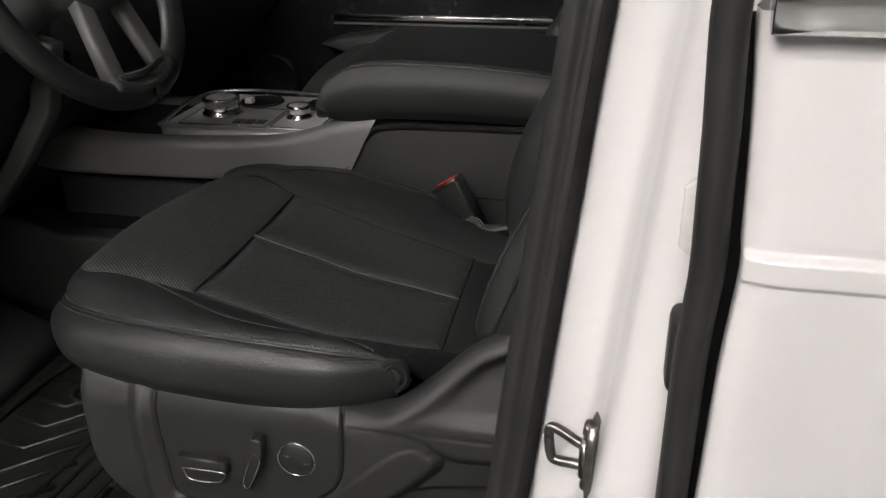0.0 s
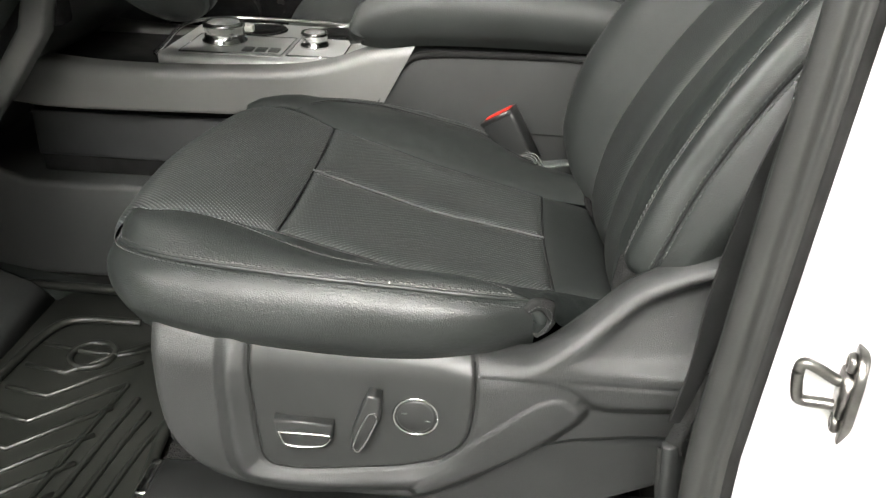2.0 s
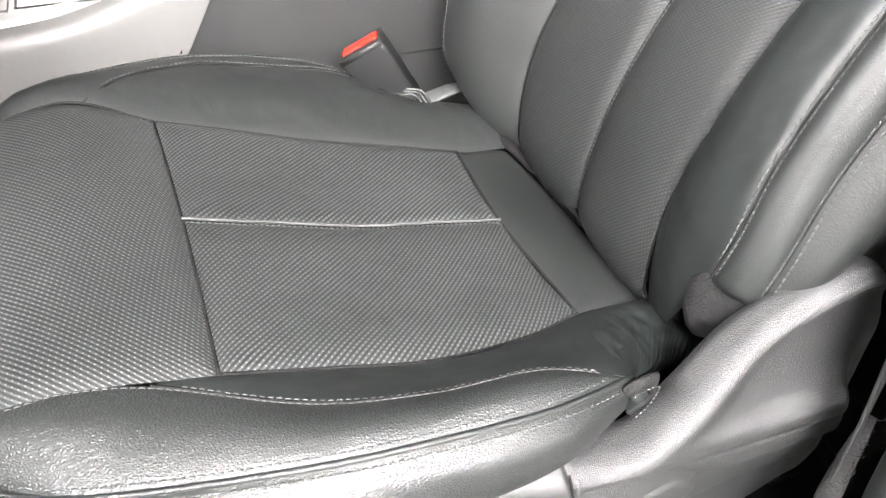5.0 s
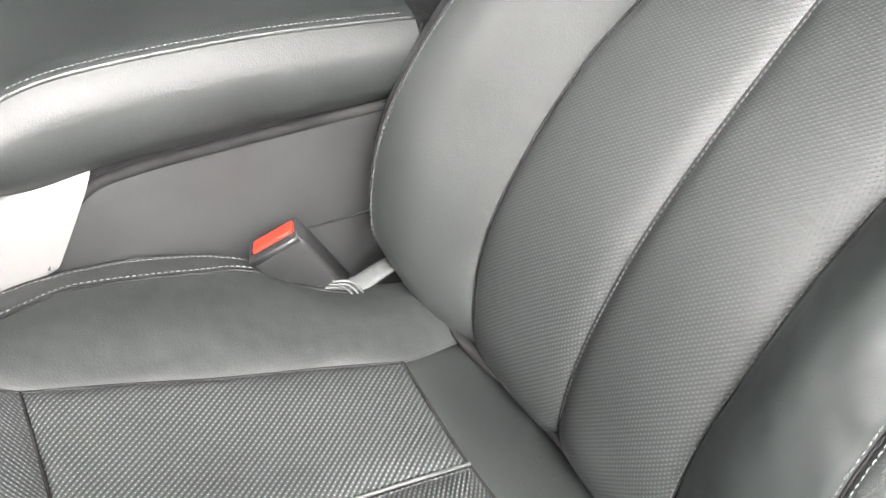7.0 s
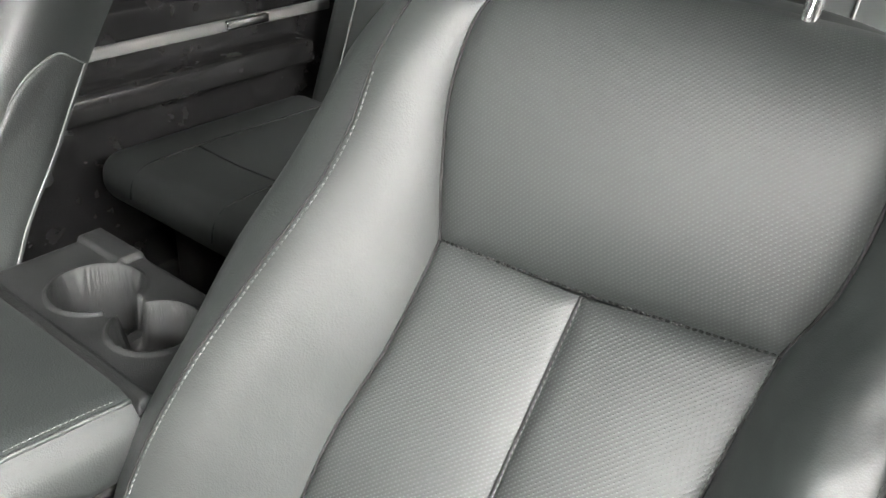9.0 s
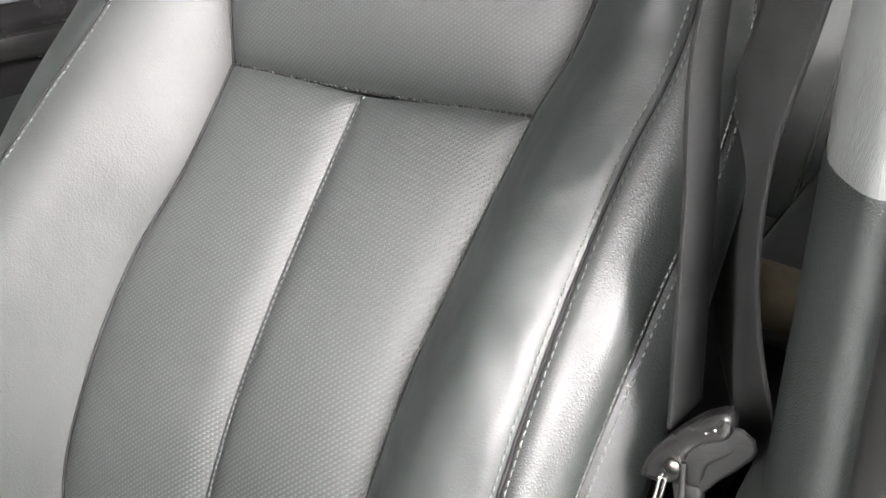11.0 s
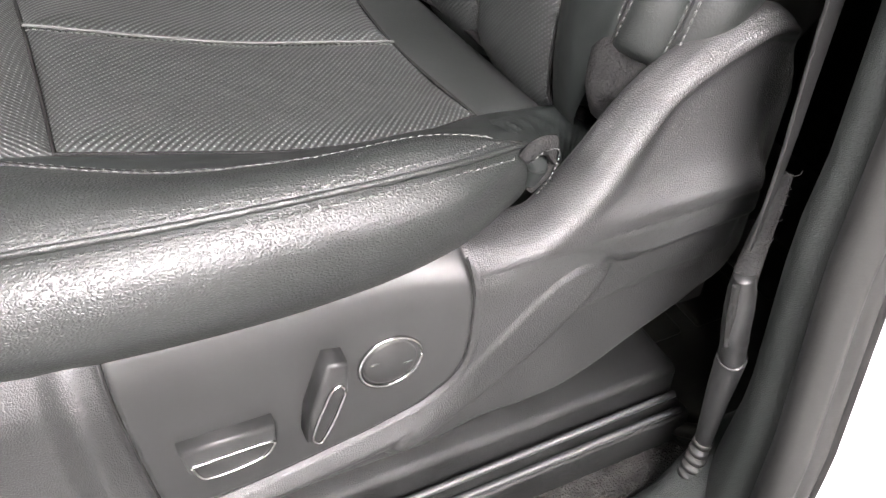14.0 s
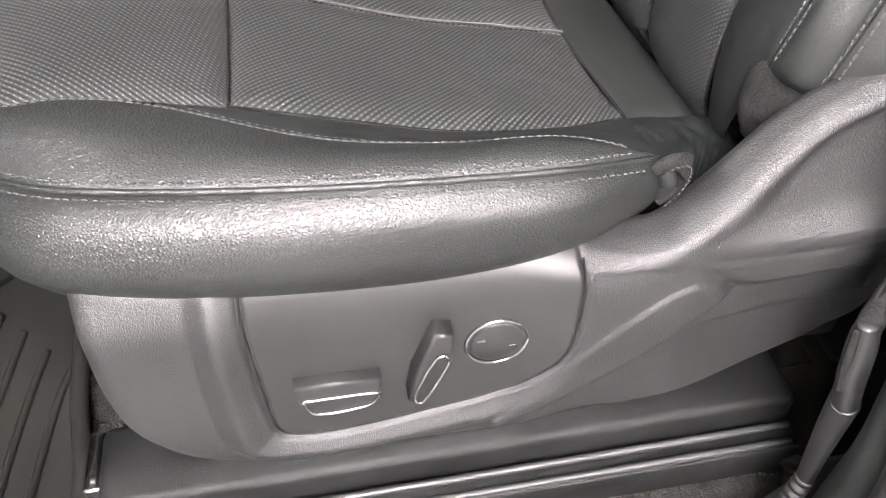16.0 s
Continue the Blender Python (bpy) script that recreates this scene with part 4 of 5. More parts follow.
    knob = part("lumbar_switch", lathe_bm([(0.0001, 0.0042), (0.018, 0.004), (0.0198, 0.003), (0.0205, -0.004)], (-0.331, q, 0.815), 40, "y"), panel_plastic, body, "round black lumbar switch with chrome ring")
    ring = [(-0.331 + 0.0225 * math.cos(a), q - 0.003, 0.815 + 0.0225 * math.sin(a)) for a in np.linspace(0, 2 * math.pi, 49)]
    part("chrome_ring", tube_bm(ring, 0.0017, 8, 0, up=(0, 1, 0)), satin_chrome, knob, "chrome ring")
    for dx, dz in ((-0.012, 0.004), (0.012, -0.004)):
        part("tick_mark", box_bm(-0.331 + dx - 0.003, -0.331 + dx + 0.003, q - 0.0048, q - 0.0038, 0.815 + dz - 0.0006, 0.815 + dz + 0.0006, 0), thread, knob, "small grey mark")


def tracks(seat):
    bm = box_bm(-0.655, -0.03, 0.78, 0.86, 0.565, 0.64, 0.008)
    tr = part("seat_track", bm, track_plastic, seat, "black plastic covered seat track")
    for y, z in ((0.757, 0.603), (0.769, 0.612)):
        part("rail_lip", tube_bm([(-0.62, y, z), (-0.04, y, z + 0.006)], 0.0035, 8, 24), plastic_smooth, tr, "worn black rail lip")
    part("rail_plate", box_bm(-0.64, -0.03, 0.752, 0.785, 0.565, 0.604, 0.003), track_plastic, tr, "black rail plate")
    part("track_foot", box_bm(-0.668, -0.652, 0.80, 0.86, 0.565, 0.635, 0.003), chrome, tr, "bright metal foot")
    part("inner_track", box_bm(-0.655, -0.03, 1.22, 1.30, 0.565, 0.66, 0.008), plastic, seat, "black inner seat track")


driver_seat = thing("driver_seat", "black leather driver's seat with perforated centre and power switches", "car seat", "front seats", (0, 0, 0))
cushion(driver_seat)
backrest(driver_seat)
headrest(driver_seat)
shield(driver_seat)
tracks(driver_seat)
CENTRE = 1.53
passenger_seat = copy_thing(driver_seat, Matrix.Translation((-0.045, 2 * CENTRE, 0)) @ Matrix.Diagonal((1, -1, 1, 1)))
passenger_seat.name = "passenger_seat"
tagged(passenger_seat, "black leather passenger seat with stitched bolster beside the console", "car seat", "front seats")


# ---- buckle ----
def buckle():
    b = thing("seat_belt_buckle", "black seat belt buckle with red release button", "seat belt buckle")
    xaxis = Vector((0.041, -0.020, 0.031)).normalized()
    down = Vector((0.62, -0.15, -0.78))
    down = (down - down.dot(xaxis) * xaxis).normalized()
    m = Matrix.Translation((-0.268, 1.321, 0.944)) @ Matrix((xaxis, (-down).cross(xaxis), -down)).transposed().to_4x4()
    part("body", turned(prism_bm([(-0.021, -0.088), (0.021, -0.088), (0.029, -0.012), (0.029, 0.0), (-0.029, 0.0), (-0.029, -0.012)], "xz", -0.014, 0.014, 0.005, 3), m), buckle_plastic, b)
    part("release_button", turned(box_bm(-0.0245, 0.0235, -0.0035, 0.0125, -0.020, 0.0045, 0.003, 3), m), red, b, "red release button")
    part("slot_frame", turned(prism_bm([(-0.028, -0.014), (0.028, -0.014), (0.028, 0.013), (0.0245, 0.013), (0.0245, -0.0045), (-0.0255, -0.0045), (-0.0255, 0.010), (-0.028, 0.010)], "xy", -0.004, 0.0035, 0.0008, 2), m), buckle_plastic, b, "raised rim round the slot")
    part("tongue_slot", turned(box_bm(-0.021, 0.021, -0.0105, -0.0075, -0.004, 0.0038, 0.0004), m), dark_void, b, "narrow dark slot")
    # Steel bar; a flat grey stands for its sheen instead of metal.
    part("stalk", tube_bm([(-0.225, 1.300, 0.884), (-0.197, 1.301, 0.877), (-0.145, 1.316, 0.875), (-0.105, 1.322, 0.845), (-0.10, 1.322, 0.78)], [0.010, 0.009, 0.008, 0.008], 12, 30, (1.3, 0.4)), thread_dark, b, "steel bar stalk drawn in flat grey")
    for k in range(3):
        part("wire", tube_bm([(-0.232 + 0.004 * k, 1.293, 0.893 + 0.003 * k), (-0.214 + 0.004 * k, 1.286, 0.892 + 0.002 * k), (-0.203 + 0.005 * k, 1.282, 0.868), (-0.19, 1.28, 0.80)], 0.0011, 6, 30), thread_dark, b, "thin grey wire")


buckle()


# ---- centre console ----
def console():
    c = thing("centre_console", "dark centre console with silver trim, rotary dials and cup holders", "console")
    y0, y1 = 1.388, 1.672
    part("tunnel", prism_bm([(-1.45, 0.56), (-1.45, 0.735), (-1.29, 0.742), (-1.215, 0.785), (-1.17, 0.782), (-1.09, 0.750), (-0.85, 0.750), (-0.45, 0.752), (0.10, 0.752), (0.10, 0.56)], "xz", y0 + 0.012, y1 - 0.012, 0.012, 3), dash_plastic, c, "dark plastic lower tunnel")
    part("storage_recess", box_bm(-1.08, -0.46, y0 + 0.05, y1 - 0.05, 0.785, 0.868, 0.004), plastic_smooth, c, "dark open storage bin")
    # Solid black box gives the shade round the bin as colour.
    part("storage_gap", box_bm(-1.08, -0.46, y0 + 0.06, y1 - 0.06, 0.75, 0.90, 0.004), dark_void, c, "black box drawing the shadow gap round the bin")
    part("rear_panel", prism_bm([(-0.505, 0.752), (-0.463, 0.934), (-0.440, 0.975), (-0.412, 1.003), (-0.385, 1.012), (-0.31, 1.016), (-0.08, 1.018), (0.08, 1.018), (0.09, 0.752)], "xz", y0 + 0.002, y1 - 0.002, 0.006, 3), panel_plastic, c, "soft black side panel")
    # Shadow line under the lid, put in as a black tube.
    part("panel_seal", tube_bm([(-0.462, y0 + 0.001, 0.935), (-0.440, y0 + 0.001, 0.977), (-0.412, y0 + 0.001, 1.005), (-0.385, y0 + 0.001, 1.013), (-0.31, y0 + 0.001, 1.017), (-0.08, y0 + 0.001, 1.019)], 0.0055, 8, 80), dark_void, c, "black tube drawing the shadow line below the lid")
    # Another black box, for the shade between panel and lid.
    part("lid_gap", box_bm(-0.43, -0.10, y0 + 0.012, y1 - 0.012, 0.98, 1.05, 0.002), dark_void, c, "black box drawing the shaded gap under the lid")
    line = np.array([(-0.24 + 0.3 * k, y0 + 0.0012, 0.893 - 0.005 * k) for k in np.linspace(0, 1, 20)])
    part("panel_joint", tube_bm([tuple(p) for p in line], 0.0012, 6, 20), dark_void, c)
    # silver trim band that rises to the armrest
    top = curve([(-1.09, 0, 1.000), (-1.02, 0, 0.984), (-0.90, 0, 0.974), (-0.75, 0, 0.976), (-0.60, 0, 0.985), (-0.53, 0, 1.000), (-0.47, 0, 1.022), (-0.40, 0, 1.035)], 60)
    bot = curve([(-1.09, 0, 0.90), (-1.02, 0, 0.893), (-0.90, 0, 0.893), (-0.75, 0, 0.896), (-0.62, 0, 0.900), (-0.55, 0, 0.905), (-0.49, 0, 0.915), (-0.455, 0, 0.93)], 60)
    for side, s in ((y0, -1), (y1, 1)):
        rows = []
        for k, (dz, dy) in enumerate(((0.0, 0.016), (0.02, 0.003), (0.10, 0.0), (0.75, -0.004), (0.92, 0.002), (1.0, 0.018))):
            rows.append([(a[0] + (b[0] - a[0]) * dz, side - s * (dy - 0.004), a[2] + (b[2] - a[2]) * dz) for a, b in zip(bot, top)])
        g = np.array([curve(r, 60) for r in rows]).transpose(1, 0, 2)
        g = across(list(g.transpose(1, 0, 2)), 36)
        grid_mesh("trim_band", g, silver, c, "silver-grey painted trim band", flip=(s > 0))
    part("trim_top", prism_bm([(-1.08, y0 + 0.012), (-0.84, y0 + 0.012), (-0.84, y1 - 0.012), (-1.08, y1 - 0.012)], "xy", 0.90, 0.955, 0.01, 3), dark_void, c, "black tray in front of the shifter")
    bez = part("shifter_bezel", prism_bm([(-0.836, 1.430), (-0.815, 1.412), (-0.525, 1.410), (-0.500, 1.425), (-0.500, 1.655), (-0.83, 1.660)], "xy", 0.94, 0.984, 0.006, 3), satin_plate, c, "brushed silver shifter plate")
    part("bezel_edge", tube_bm([(-0.836, 1.42, 0.985), (-0.832, 1.66, 0.985), (-0.49, 1.652, 0.990)], 0.004, 8, 60), chrome, bez, "chrome edge strip")
    for x0, x1, yy in ((-0.80, -0.63, 1.432), (-0.622, -0.53, 1.436)):
        part("switch_plate", box_bm(x0, x1, yy, yy + 0.115, 0.983, 0.9875, 0.002), satin_plate, bez, "silver dial plate")
        part("plate_edge", tube_bm([(x0, yy, 0.987), (x1, yy, 0.987), (x1, yy + 0.115, 0.987), (x0, yy + 0.115, 0.987), (x0, yy, 0.987)], 0.0014, 6, 0), chrome, bez, "chrome outline")
    for x, yy, r, h in ((-0.745, 1.505, 0.034, 0.034), (-0.588, 1.500, 0.022, 0.026)):
        d = part("rotary_dial", lathe_bm([(r * 1.12, 0), (r * 1.12, 0.004), (r, 0.006), (r * 0.98, h - 0.010), (r * 1.04, h - 0.008), (r * 1.04, h - 0.002), (r * 0.97, h), (r * 0.86, h), (r * 0.82, h - 0.002), (0.0002, h - 0.002)], (x, yy, 0.987), 40), chrome, bez, "ribbed chrome rotary dial")
        part("dial_cap", lathe_bm([(r * 0.80, 0.0), (r * 0.78, 0.0012), (0.0002, 0.0014)], (x, yy, 0.987 + h - 0.002), 32), satin_plate, d, "satin silver dial cap")
        for k in range(28):
            a = k * 2 * math.pi / 28
            part("rib", tube_bm([(x + r * math.cos(a), yy + r * math.sin(a), 0.994), (x + r * math.cos(a), yy + r * math.sin(a), 0.985 + h - 0.009)], 0.0012, 5, 2), chrome, d)
    for k in range(3):
        part("push_button", box_bm(-0.70 + 0.022 * k, -0.682 + 0.022 * k, 1.445, 1.470, 0.987, 0.990, 0.0015), plastic, bez, "small black push button")
    for x, yy in ((-0.705, 1.602), (-0.565, 1.602)):
        cup = part("cup_holder", lathe_bm([(0.045, 0.985), (0.043, 0.988), (0.039, 0.986), (0.037, 0.95), (0.034, 0.947), (0.0002, 0.947)], (x, yy, 0), 36), dark_void, bez, "black cup holder")
        part("cup_rim", tube_bm([(x + 0.042 * math.cos(a), yy + 0.042 * math.sin(a), 0.987) for a in np.linspace(0, 2 * math.pi, 41)], 0.0015, 6, 0), chrome, cup, "chrome rim")
    part("paper_scrap", box_bm(-0.735, -0.72, 1.585, 1.60, 0.96, 0.995, 0.001), pale_plastic, bez, "white tab in the cup holder")
    # padded armrest lid
    rows = []
    for y, inn in ((1.386, 1), (1.368, 0.75), (1.364, 0.35), (1.380, 0), (1.400, 0), (1.53, 0), (1.664, 0), (1.685, 0), (1.697, 0.35), (1.693, 0.75), (1.674, 1)):
        hz = 1.0 - inn
        lift = 0.0 if inn else (0.0 if y in (1.380, 1.685) else (0.003 if y in (1.400, 1.664) else 0.005))
        rows.append([(-0.500 + 0.02 * (inn > 0.5), y, 1.028 + hz * 0.036), (-0.488, y, 1.026 + hz * 0.062), (-0.450, y, 1.023 + hz * 0.090 + lift * 0.7), (-0.385, y, 1.030 + hz * 0.093 + lift), (-0.25, y, 1.032 + hz * 0.091 + lift), (-0.14, y, 1.030 + hz * 0.085 + lift), (-0.092, y, 1.030 + hz * 0.080 + lift)])
    side = [rows[0], rows[1], rows[2], rows[3]]
    lid = part("armrest_lid", box_bm(-0.46, -0.12, 1.40, 1.66, 1.045, 1.10, 0.01), dark_void, c, "padded black leather armrest lid")
    _, g, n = panel("lid_side", side, 80, 24, leather, lid, 0.002, 0.005, "black leather lid side", edges=(0, 0, 0, 1))
    # The lid top is shaded by its darker leather colour.
    _, g, n = panel("lid_top", [rows[3], rows[4], rows[5], rows[6], rows[7]], 80, 60, leather_dark, lid, 0.003, 0.006, "smooth black leather lid top", edges=(0, 0, 1, 1))
    line, up = inset(g, n, 0, 0.006)
    stitches("stitching", line[14:-2], up[14:-2], thread_dark, lid, 0.005, 0.0038, 0.0006)
    part("piping", tube_bm([tuple(p) for p in curve(rows[3], 90)], 0.0024, 8, 0), leather_side, lid, "thin leather piping")
    panel("lid_side", [rows[7], rows[8], rows[9], rows[10]], 80, 24, leather, lid, 0.002, 0.005, "black leather lid side", edges=(0, 0, 1, 0))
    fr = [[r[0] for r in rows], [(-0.506, r[0][1] + (1.53 - r[0][1]) * 0.05, r[0][2] - 0.006) for r in rows], [(-0.47, 1.53 + (r[0][1] - 1.53) * 0.9, 1.028) for r in rows]]
    panel("lid_front", fr, 40, 10, leather_grain, lid, 0.0, 0.01, "black leather lid front", edges=(0, 0, 0, 0))
    part("lid_back", box_bm(-0.104, -0.093, 1.380, 1.680, 1.035, 1.106, 0.004), plastic, lid)
    # rear cup holder block
    gx, gy = np.meshgrid(np.linspace(-0.088, 0.072, 90), np.linspace(1.376, 1.686, 160), indexing="ij")
    top_z = 1.098 + 0.006 * step(-0.070 - gx, 0.006) + 0.010 * step(gx - 0.040, 0.006) * step(gy - 1.60, 0.010)
    for x, yy, r in ((-0.004, 1.575, 0.045), (-0.004, 1.472, 0.041)):
        q = np.hypot(gx - x, gy - yy)
        top_z = top_z + 0.003 * step(r + 0.007 - q, 0.003)
    for x, yy, r in ((-0.004, 1.575, 0.045), (-0.004, 1.472, 0.041)):
        top_z = np.minimum(top_z, 1.105 - 0.095 * step(r - np.hypot(gx - x, gy - yy), 0.005))
    top_z = np.minimum(top_z, 1.105 - 0.045 * step(0.012 - np.hypot(np.clip(np.abs(gx + 0.004) - 0.008, 0, 1), gy - 1.524), 0.006))
    edge_d = np.minimum.reduce([gx + 0.088, 0.072 - gx, gy - 1.376, 1.686 - gy])
    top_z = np.where(edge_d < 0.010, top_z - (0.010 - np.sqrt(np.maximum(1e-4 - (0.010 - edge_d) ** 2, 0))), top_z)
    blk = grid_mesh("rear_cup_block", np.stack([gx, gy, top_z], -1), track_plastic, c, "black plastic rear cup holder block")
    part("block_body", box_bm(-0.087, 0.071, 1.390, 1.672, 0.90, 0.995, 0.004), plastic, blk)
    for x0, x1, b0, b1 in ((-0.087, -0.082, 1.378, 1.684), (0.066, 0.071, 1.378, 1.684), (-0.085, 0.07, 1.377, 1.382), (-0.085, 0.07, 1.680, 1.685)):
        part("block_wall", box_bm(x0, x1, b0, b1, 0.985, 1.090, 0.001), plastic, blk)
    part("coin", box_bm(0.004, 0.020, 1.452, 1.459, 1.010, 1.068, 0.001), pale_plastic, blk, "pale coin holder tab")


console()


# ---- floor of the cabin ----
def cabin_floor():
    fl = structure(part("cabin_floor", box_bm(-1.6, 2.2, 0.66, 2.40, 0.50, 0.560, 0.004), carpet), "black cut pile carpet on the cabin floor", "carpet")
    structure(part("sill", prism_bm([(0.56, 0.42), (0.56, 0.585), (0.60, 0.606), (0.645, 0.602), (0.685, 0.57), (0.70, 0.555), (0.70, 0.42)], "yz", -1.3, -0.02, 0.006, 3), pillar_plastic), "smooth black door sill trim", "sill")
    structure(part("firewall", box_bm(-1.66, -1.6, 0.66, 2.40, 0.5, 1.0, 0.01), carpet), "dark carpeted bulkhead", "bulkhead")
    gx, k = np.meshgrid(np.linspace(-1.55, -0.70, 60), np.linspace(0, 1, 24), indexing="ij")
    top = np.clip(0.628 - 0.176 * (gx + 1.35), 0.545, 0.66)
    gz = 0.556 + (top - 0.556) * (k * k * (3 - 2 * k)) + 0.003 * np.sin(gx * 17) * np.sin(k * 3.1)
    liner = structure(grid_mesh("footwell_liner", np.stack([gx, 1.19 + 0.185 * k, gz], -1), pillar_plastic), "dark moulded floor liner rising beside the console", "floor liner")
    m = thing("floor_mat", "black rubber floor mat with chevron ribs and raised rim", "floor mat")
    part("tray", prism_bm([(-1.42, 0.76), (-1.42, 1.33), (-0.78, 1.33), (-0.715, 1.24), (-0.70, 0.98), (-0.69, 0.80), (-0.78, 0.74)], "xy", 0.561, 0.568, 0.002), mat_rubber, m)
    part("rim", tube_bm([(-1.40, 0.755, 0.575), (-0.78, 0.745, 0.575), (-0.695, 0.80, 0.575), (-0.705, 0.98, 0.575), (-0.72, 1.235, 0.575), (-0.78, 1.325, 0.575), (-1.40, 1.325, 0.58)], 0.009, 8, 160), mat_rubber, m, "raised rounded rim")
    part("fold_ridge", tube_bm([(-0.845, 1.245, 0.572), (-0.955, 1.235, 0.574), (-0.985, 1.18, 0.575), (-1.0, 1.0, 0.574), (-1.01, 0.78, 0.574)], 0.008, 8, 120, (1, 0.8)), mat_rubber, m, "raised fold ridge")
    part("tread_wall", prism_bm([(-1.40, 0.566), (-1.02, 0.566), (-1.06, 0.60), (-1.40, 0.74)], "xz", 0.80, 1.31, 0.01, 2), dash_plastic, m, "sloping rubber toe board")
    ring = [(-0.884 + 0.034 * math.cos(a), 1.145 + 0.034 * math.sin(a), 0.572) for a in np.linspace(0, 2 * math.pi, 41)]
    part("grommet", tube_bm(ring, 0.0055, 8, 0), mat_rubber, m, "round rubber grommet")
    for k in range(8):
        y = 1.17 - 0.058 * k
        part("chevron_rib", tube_bm([(-0.975, y + 0.0, 0.570), (-0.905, y - 0.015, 0.570), (-0.845, y + 0.045 if k else y - 0.02, 0.570), (-0.80, y + 0.085 if k else y, 0.570)], 0.0045, 6, 0), mat_rubber, m, "chevron rib")
    for k in range(4):
        part("long_rib", tube_bm([(-0.83 + 0.03 * k, 0.80, 0.570), (-0.815 + 0.03 * k, 0.95, 0.570), (-0.80 + 0.028 * k, 1.08 - 0.03 * k, 0.570)], 0.0045, 6, 30), mat_rubber, m, "curved rib")
    r = thing("rear_floor_mat", "black rubber rear floor mat with raised edge", "floor mat")
    part("tray", prism_bm([(-0.06, 0.82), (-0.035, 0.745), (0.02, 0.735), (0.40, 0.74), (0.40, 1.33), (-0.06, 1.33)], "xy", 0.561, 0.570, 0.003), mat_rubber, r)
    part("rim", tube_bm([(-0.06, 1.32, 0.578), (-0.06, 0.88, 0.578), (-0.055, 0.80, 0.580), (-0.03, 0.748, 0.580), (0.03, 0.738, 0.578), (0.38, 0.742, 0.578)], 0.008, 8, 120), mat_rubber, r, "raised rounded rim")
    for k in range(3):
        part("block", box_bm(-0.03 + 0.1 * k, 0.05 + 0.1 * k, 0.86, 0.98, 0.569, 0.577, 0.004), mat_rubber, r, "raised tread block")


cabin_floor()


# ---- dashboard, wheel, knee panel ----
def dashboard():
    d = thing("dashboard", "black dashboard with silver knee strip below the wheel", "dashboard")
    part("dash_body", prism_bm([(-1.6, 0.80), (-1.6, 1.42), (-1.15, 1.44), (-0.98, 1.38), (-0.92, 1.24), (-0.97, 1.05), (-1.15, 0.82)], "xz", 0.70, 2.36, 0.03, 4), dash_plastic, d, "black moulded dash body")
    part("knee_panel", prism_bm([(-1.30, 0.62), (-1.25, 0.80), (-1.00, 1.02), (-0.905, 1.14), (-0.90, 1.20), (-1.05, 1.22), (-1.4, 1.1), (-1.4, 0.62)], "xz", 0.72, 1.235, 0.02, 4), dash_plastic, d, "dark knee panel")
    strip = np.array([(-0.895, 1.175), (-0.902, 1.14), (-0.925, 1.06), (-0.995, 0.965), (-1.085, 0.862)])
    w = (0.024, 0.024, 0.024, 0.023, 0.022)
    out = [(x - ww, z + ww * 0.25) for (x, z), ww in zip(strip, w)] + [(x + ww * 0.5, z - ww * 0.2) for (x, z), ww in list(zip(strip, w))[::-1]]
    part("silver_strip", prism_bm(out, "xz", 1.225, 1.262, 0.006, 3), silver, d, "silver-grey knee strip")
    stack = part("middle_console_face", prism_bm([(-1.15, 0.90), (-1.0, 0.985), (-0.93, 1.10), (-0.93, 1.40), (-1.2, 1.42)], "xz", 1.30, 1.76, 0.02, 3), plastic_smooth, d, "black centre stack")
    part("side_strip", prism_bm([(-0.935, 1.15), (-0.985, 1.0), (-1.03, 0.985), (-0.97, 1.15)], "xz", 1.288, 1.302, 0.004), silver, stack, "silver edge strip")
    part("switch_pod", box_bm(-0.96, -0.90, 1.262, 1.30, 1.06, 1.15, 0.008), dark_void, d, "black switch pod")
    rel = part("brake_release", prism_bm([(-1.02, 0.99), (-0.955, 0.985), (-0.93, 1.02), (-0.96, 1.035), (-1.02, 1.03)], "xz", 1.00, 1.08, 0.006, 3), dark_void, d, "recessed brake release")
    part("release_handle", prism_bm([(-0.975, 1.0), (-0.93, 1.0), (-0.918, 1.022), (-0.965, 1.018)], "xz", 1.03, 1.10, 0.004, 2), plastic_smooth, rel, "black pull handle")
    hl = part("light_switch_panel", box_bm(-0.93, -0.885, 0.80, 0.93, 1.08, 1.19, 0.01, 3), plastic_smooth, d, "black light switch panel")
    part("switch_knob", lathe_bm([(0.024, 0), (0.023, 0.012), (0.020, 0.015), (0.0002, 0.0155)], (-0.885, 0.88, 1.14), 28, "x"), chrome, hl, "chrome rimmed knob")
    for k in range(2):
        p = thing("pedal", "black rubber faced foot pedal on its arm", "pedal", "foot pedals")
        part("pad", turned(box_bm(-0.01, 0.01, -0.045, 0.045, -0.035, 0.035, 0.006), Matrix.Translation((-1.27, 1.16 - 0.17 * k, 0.74)) @ Matrix.Rotation(radians(35), 4, "Y")), mat_rubber, p)
        part("arm", tube_bm([(-1.28, 1.16 - 0.17 * k, 0.74), (-1.33, 1.16 - 0.17 * k, 0.88), (-1.33, 1.16 - 0.17 * k, 1.0)], 0.01, 8, 20), dull_steel, p)


dashboard()


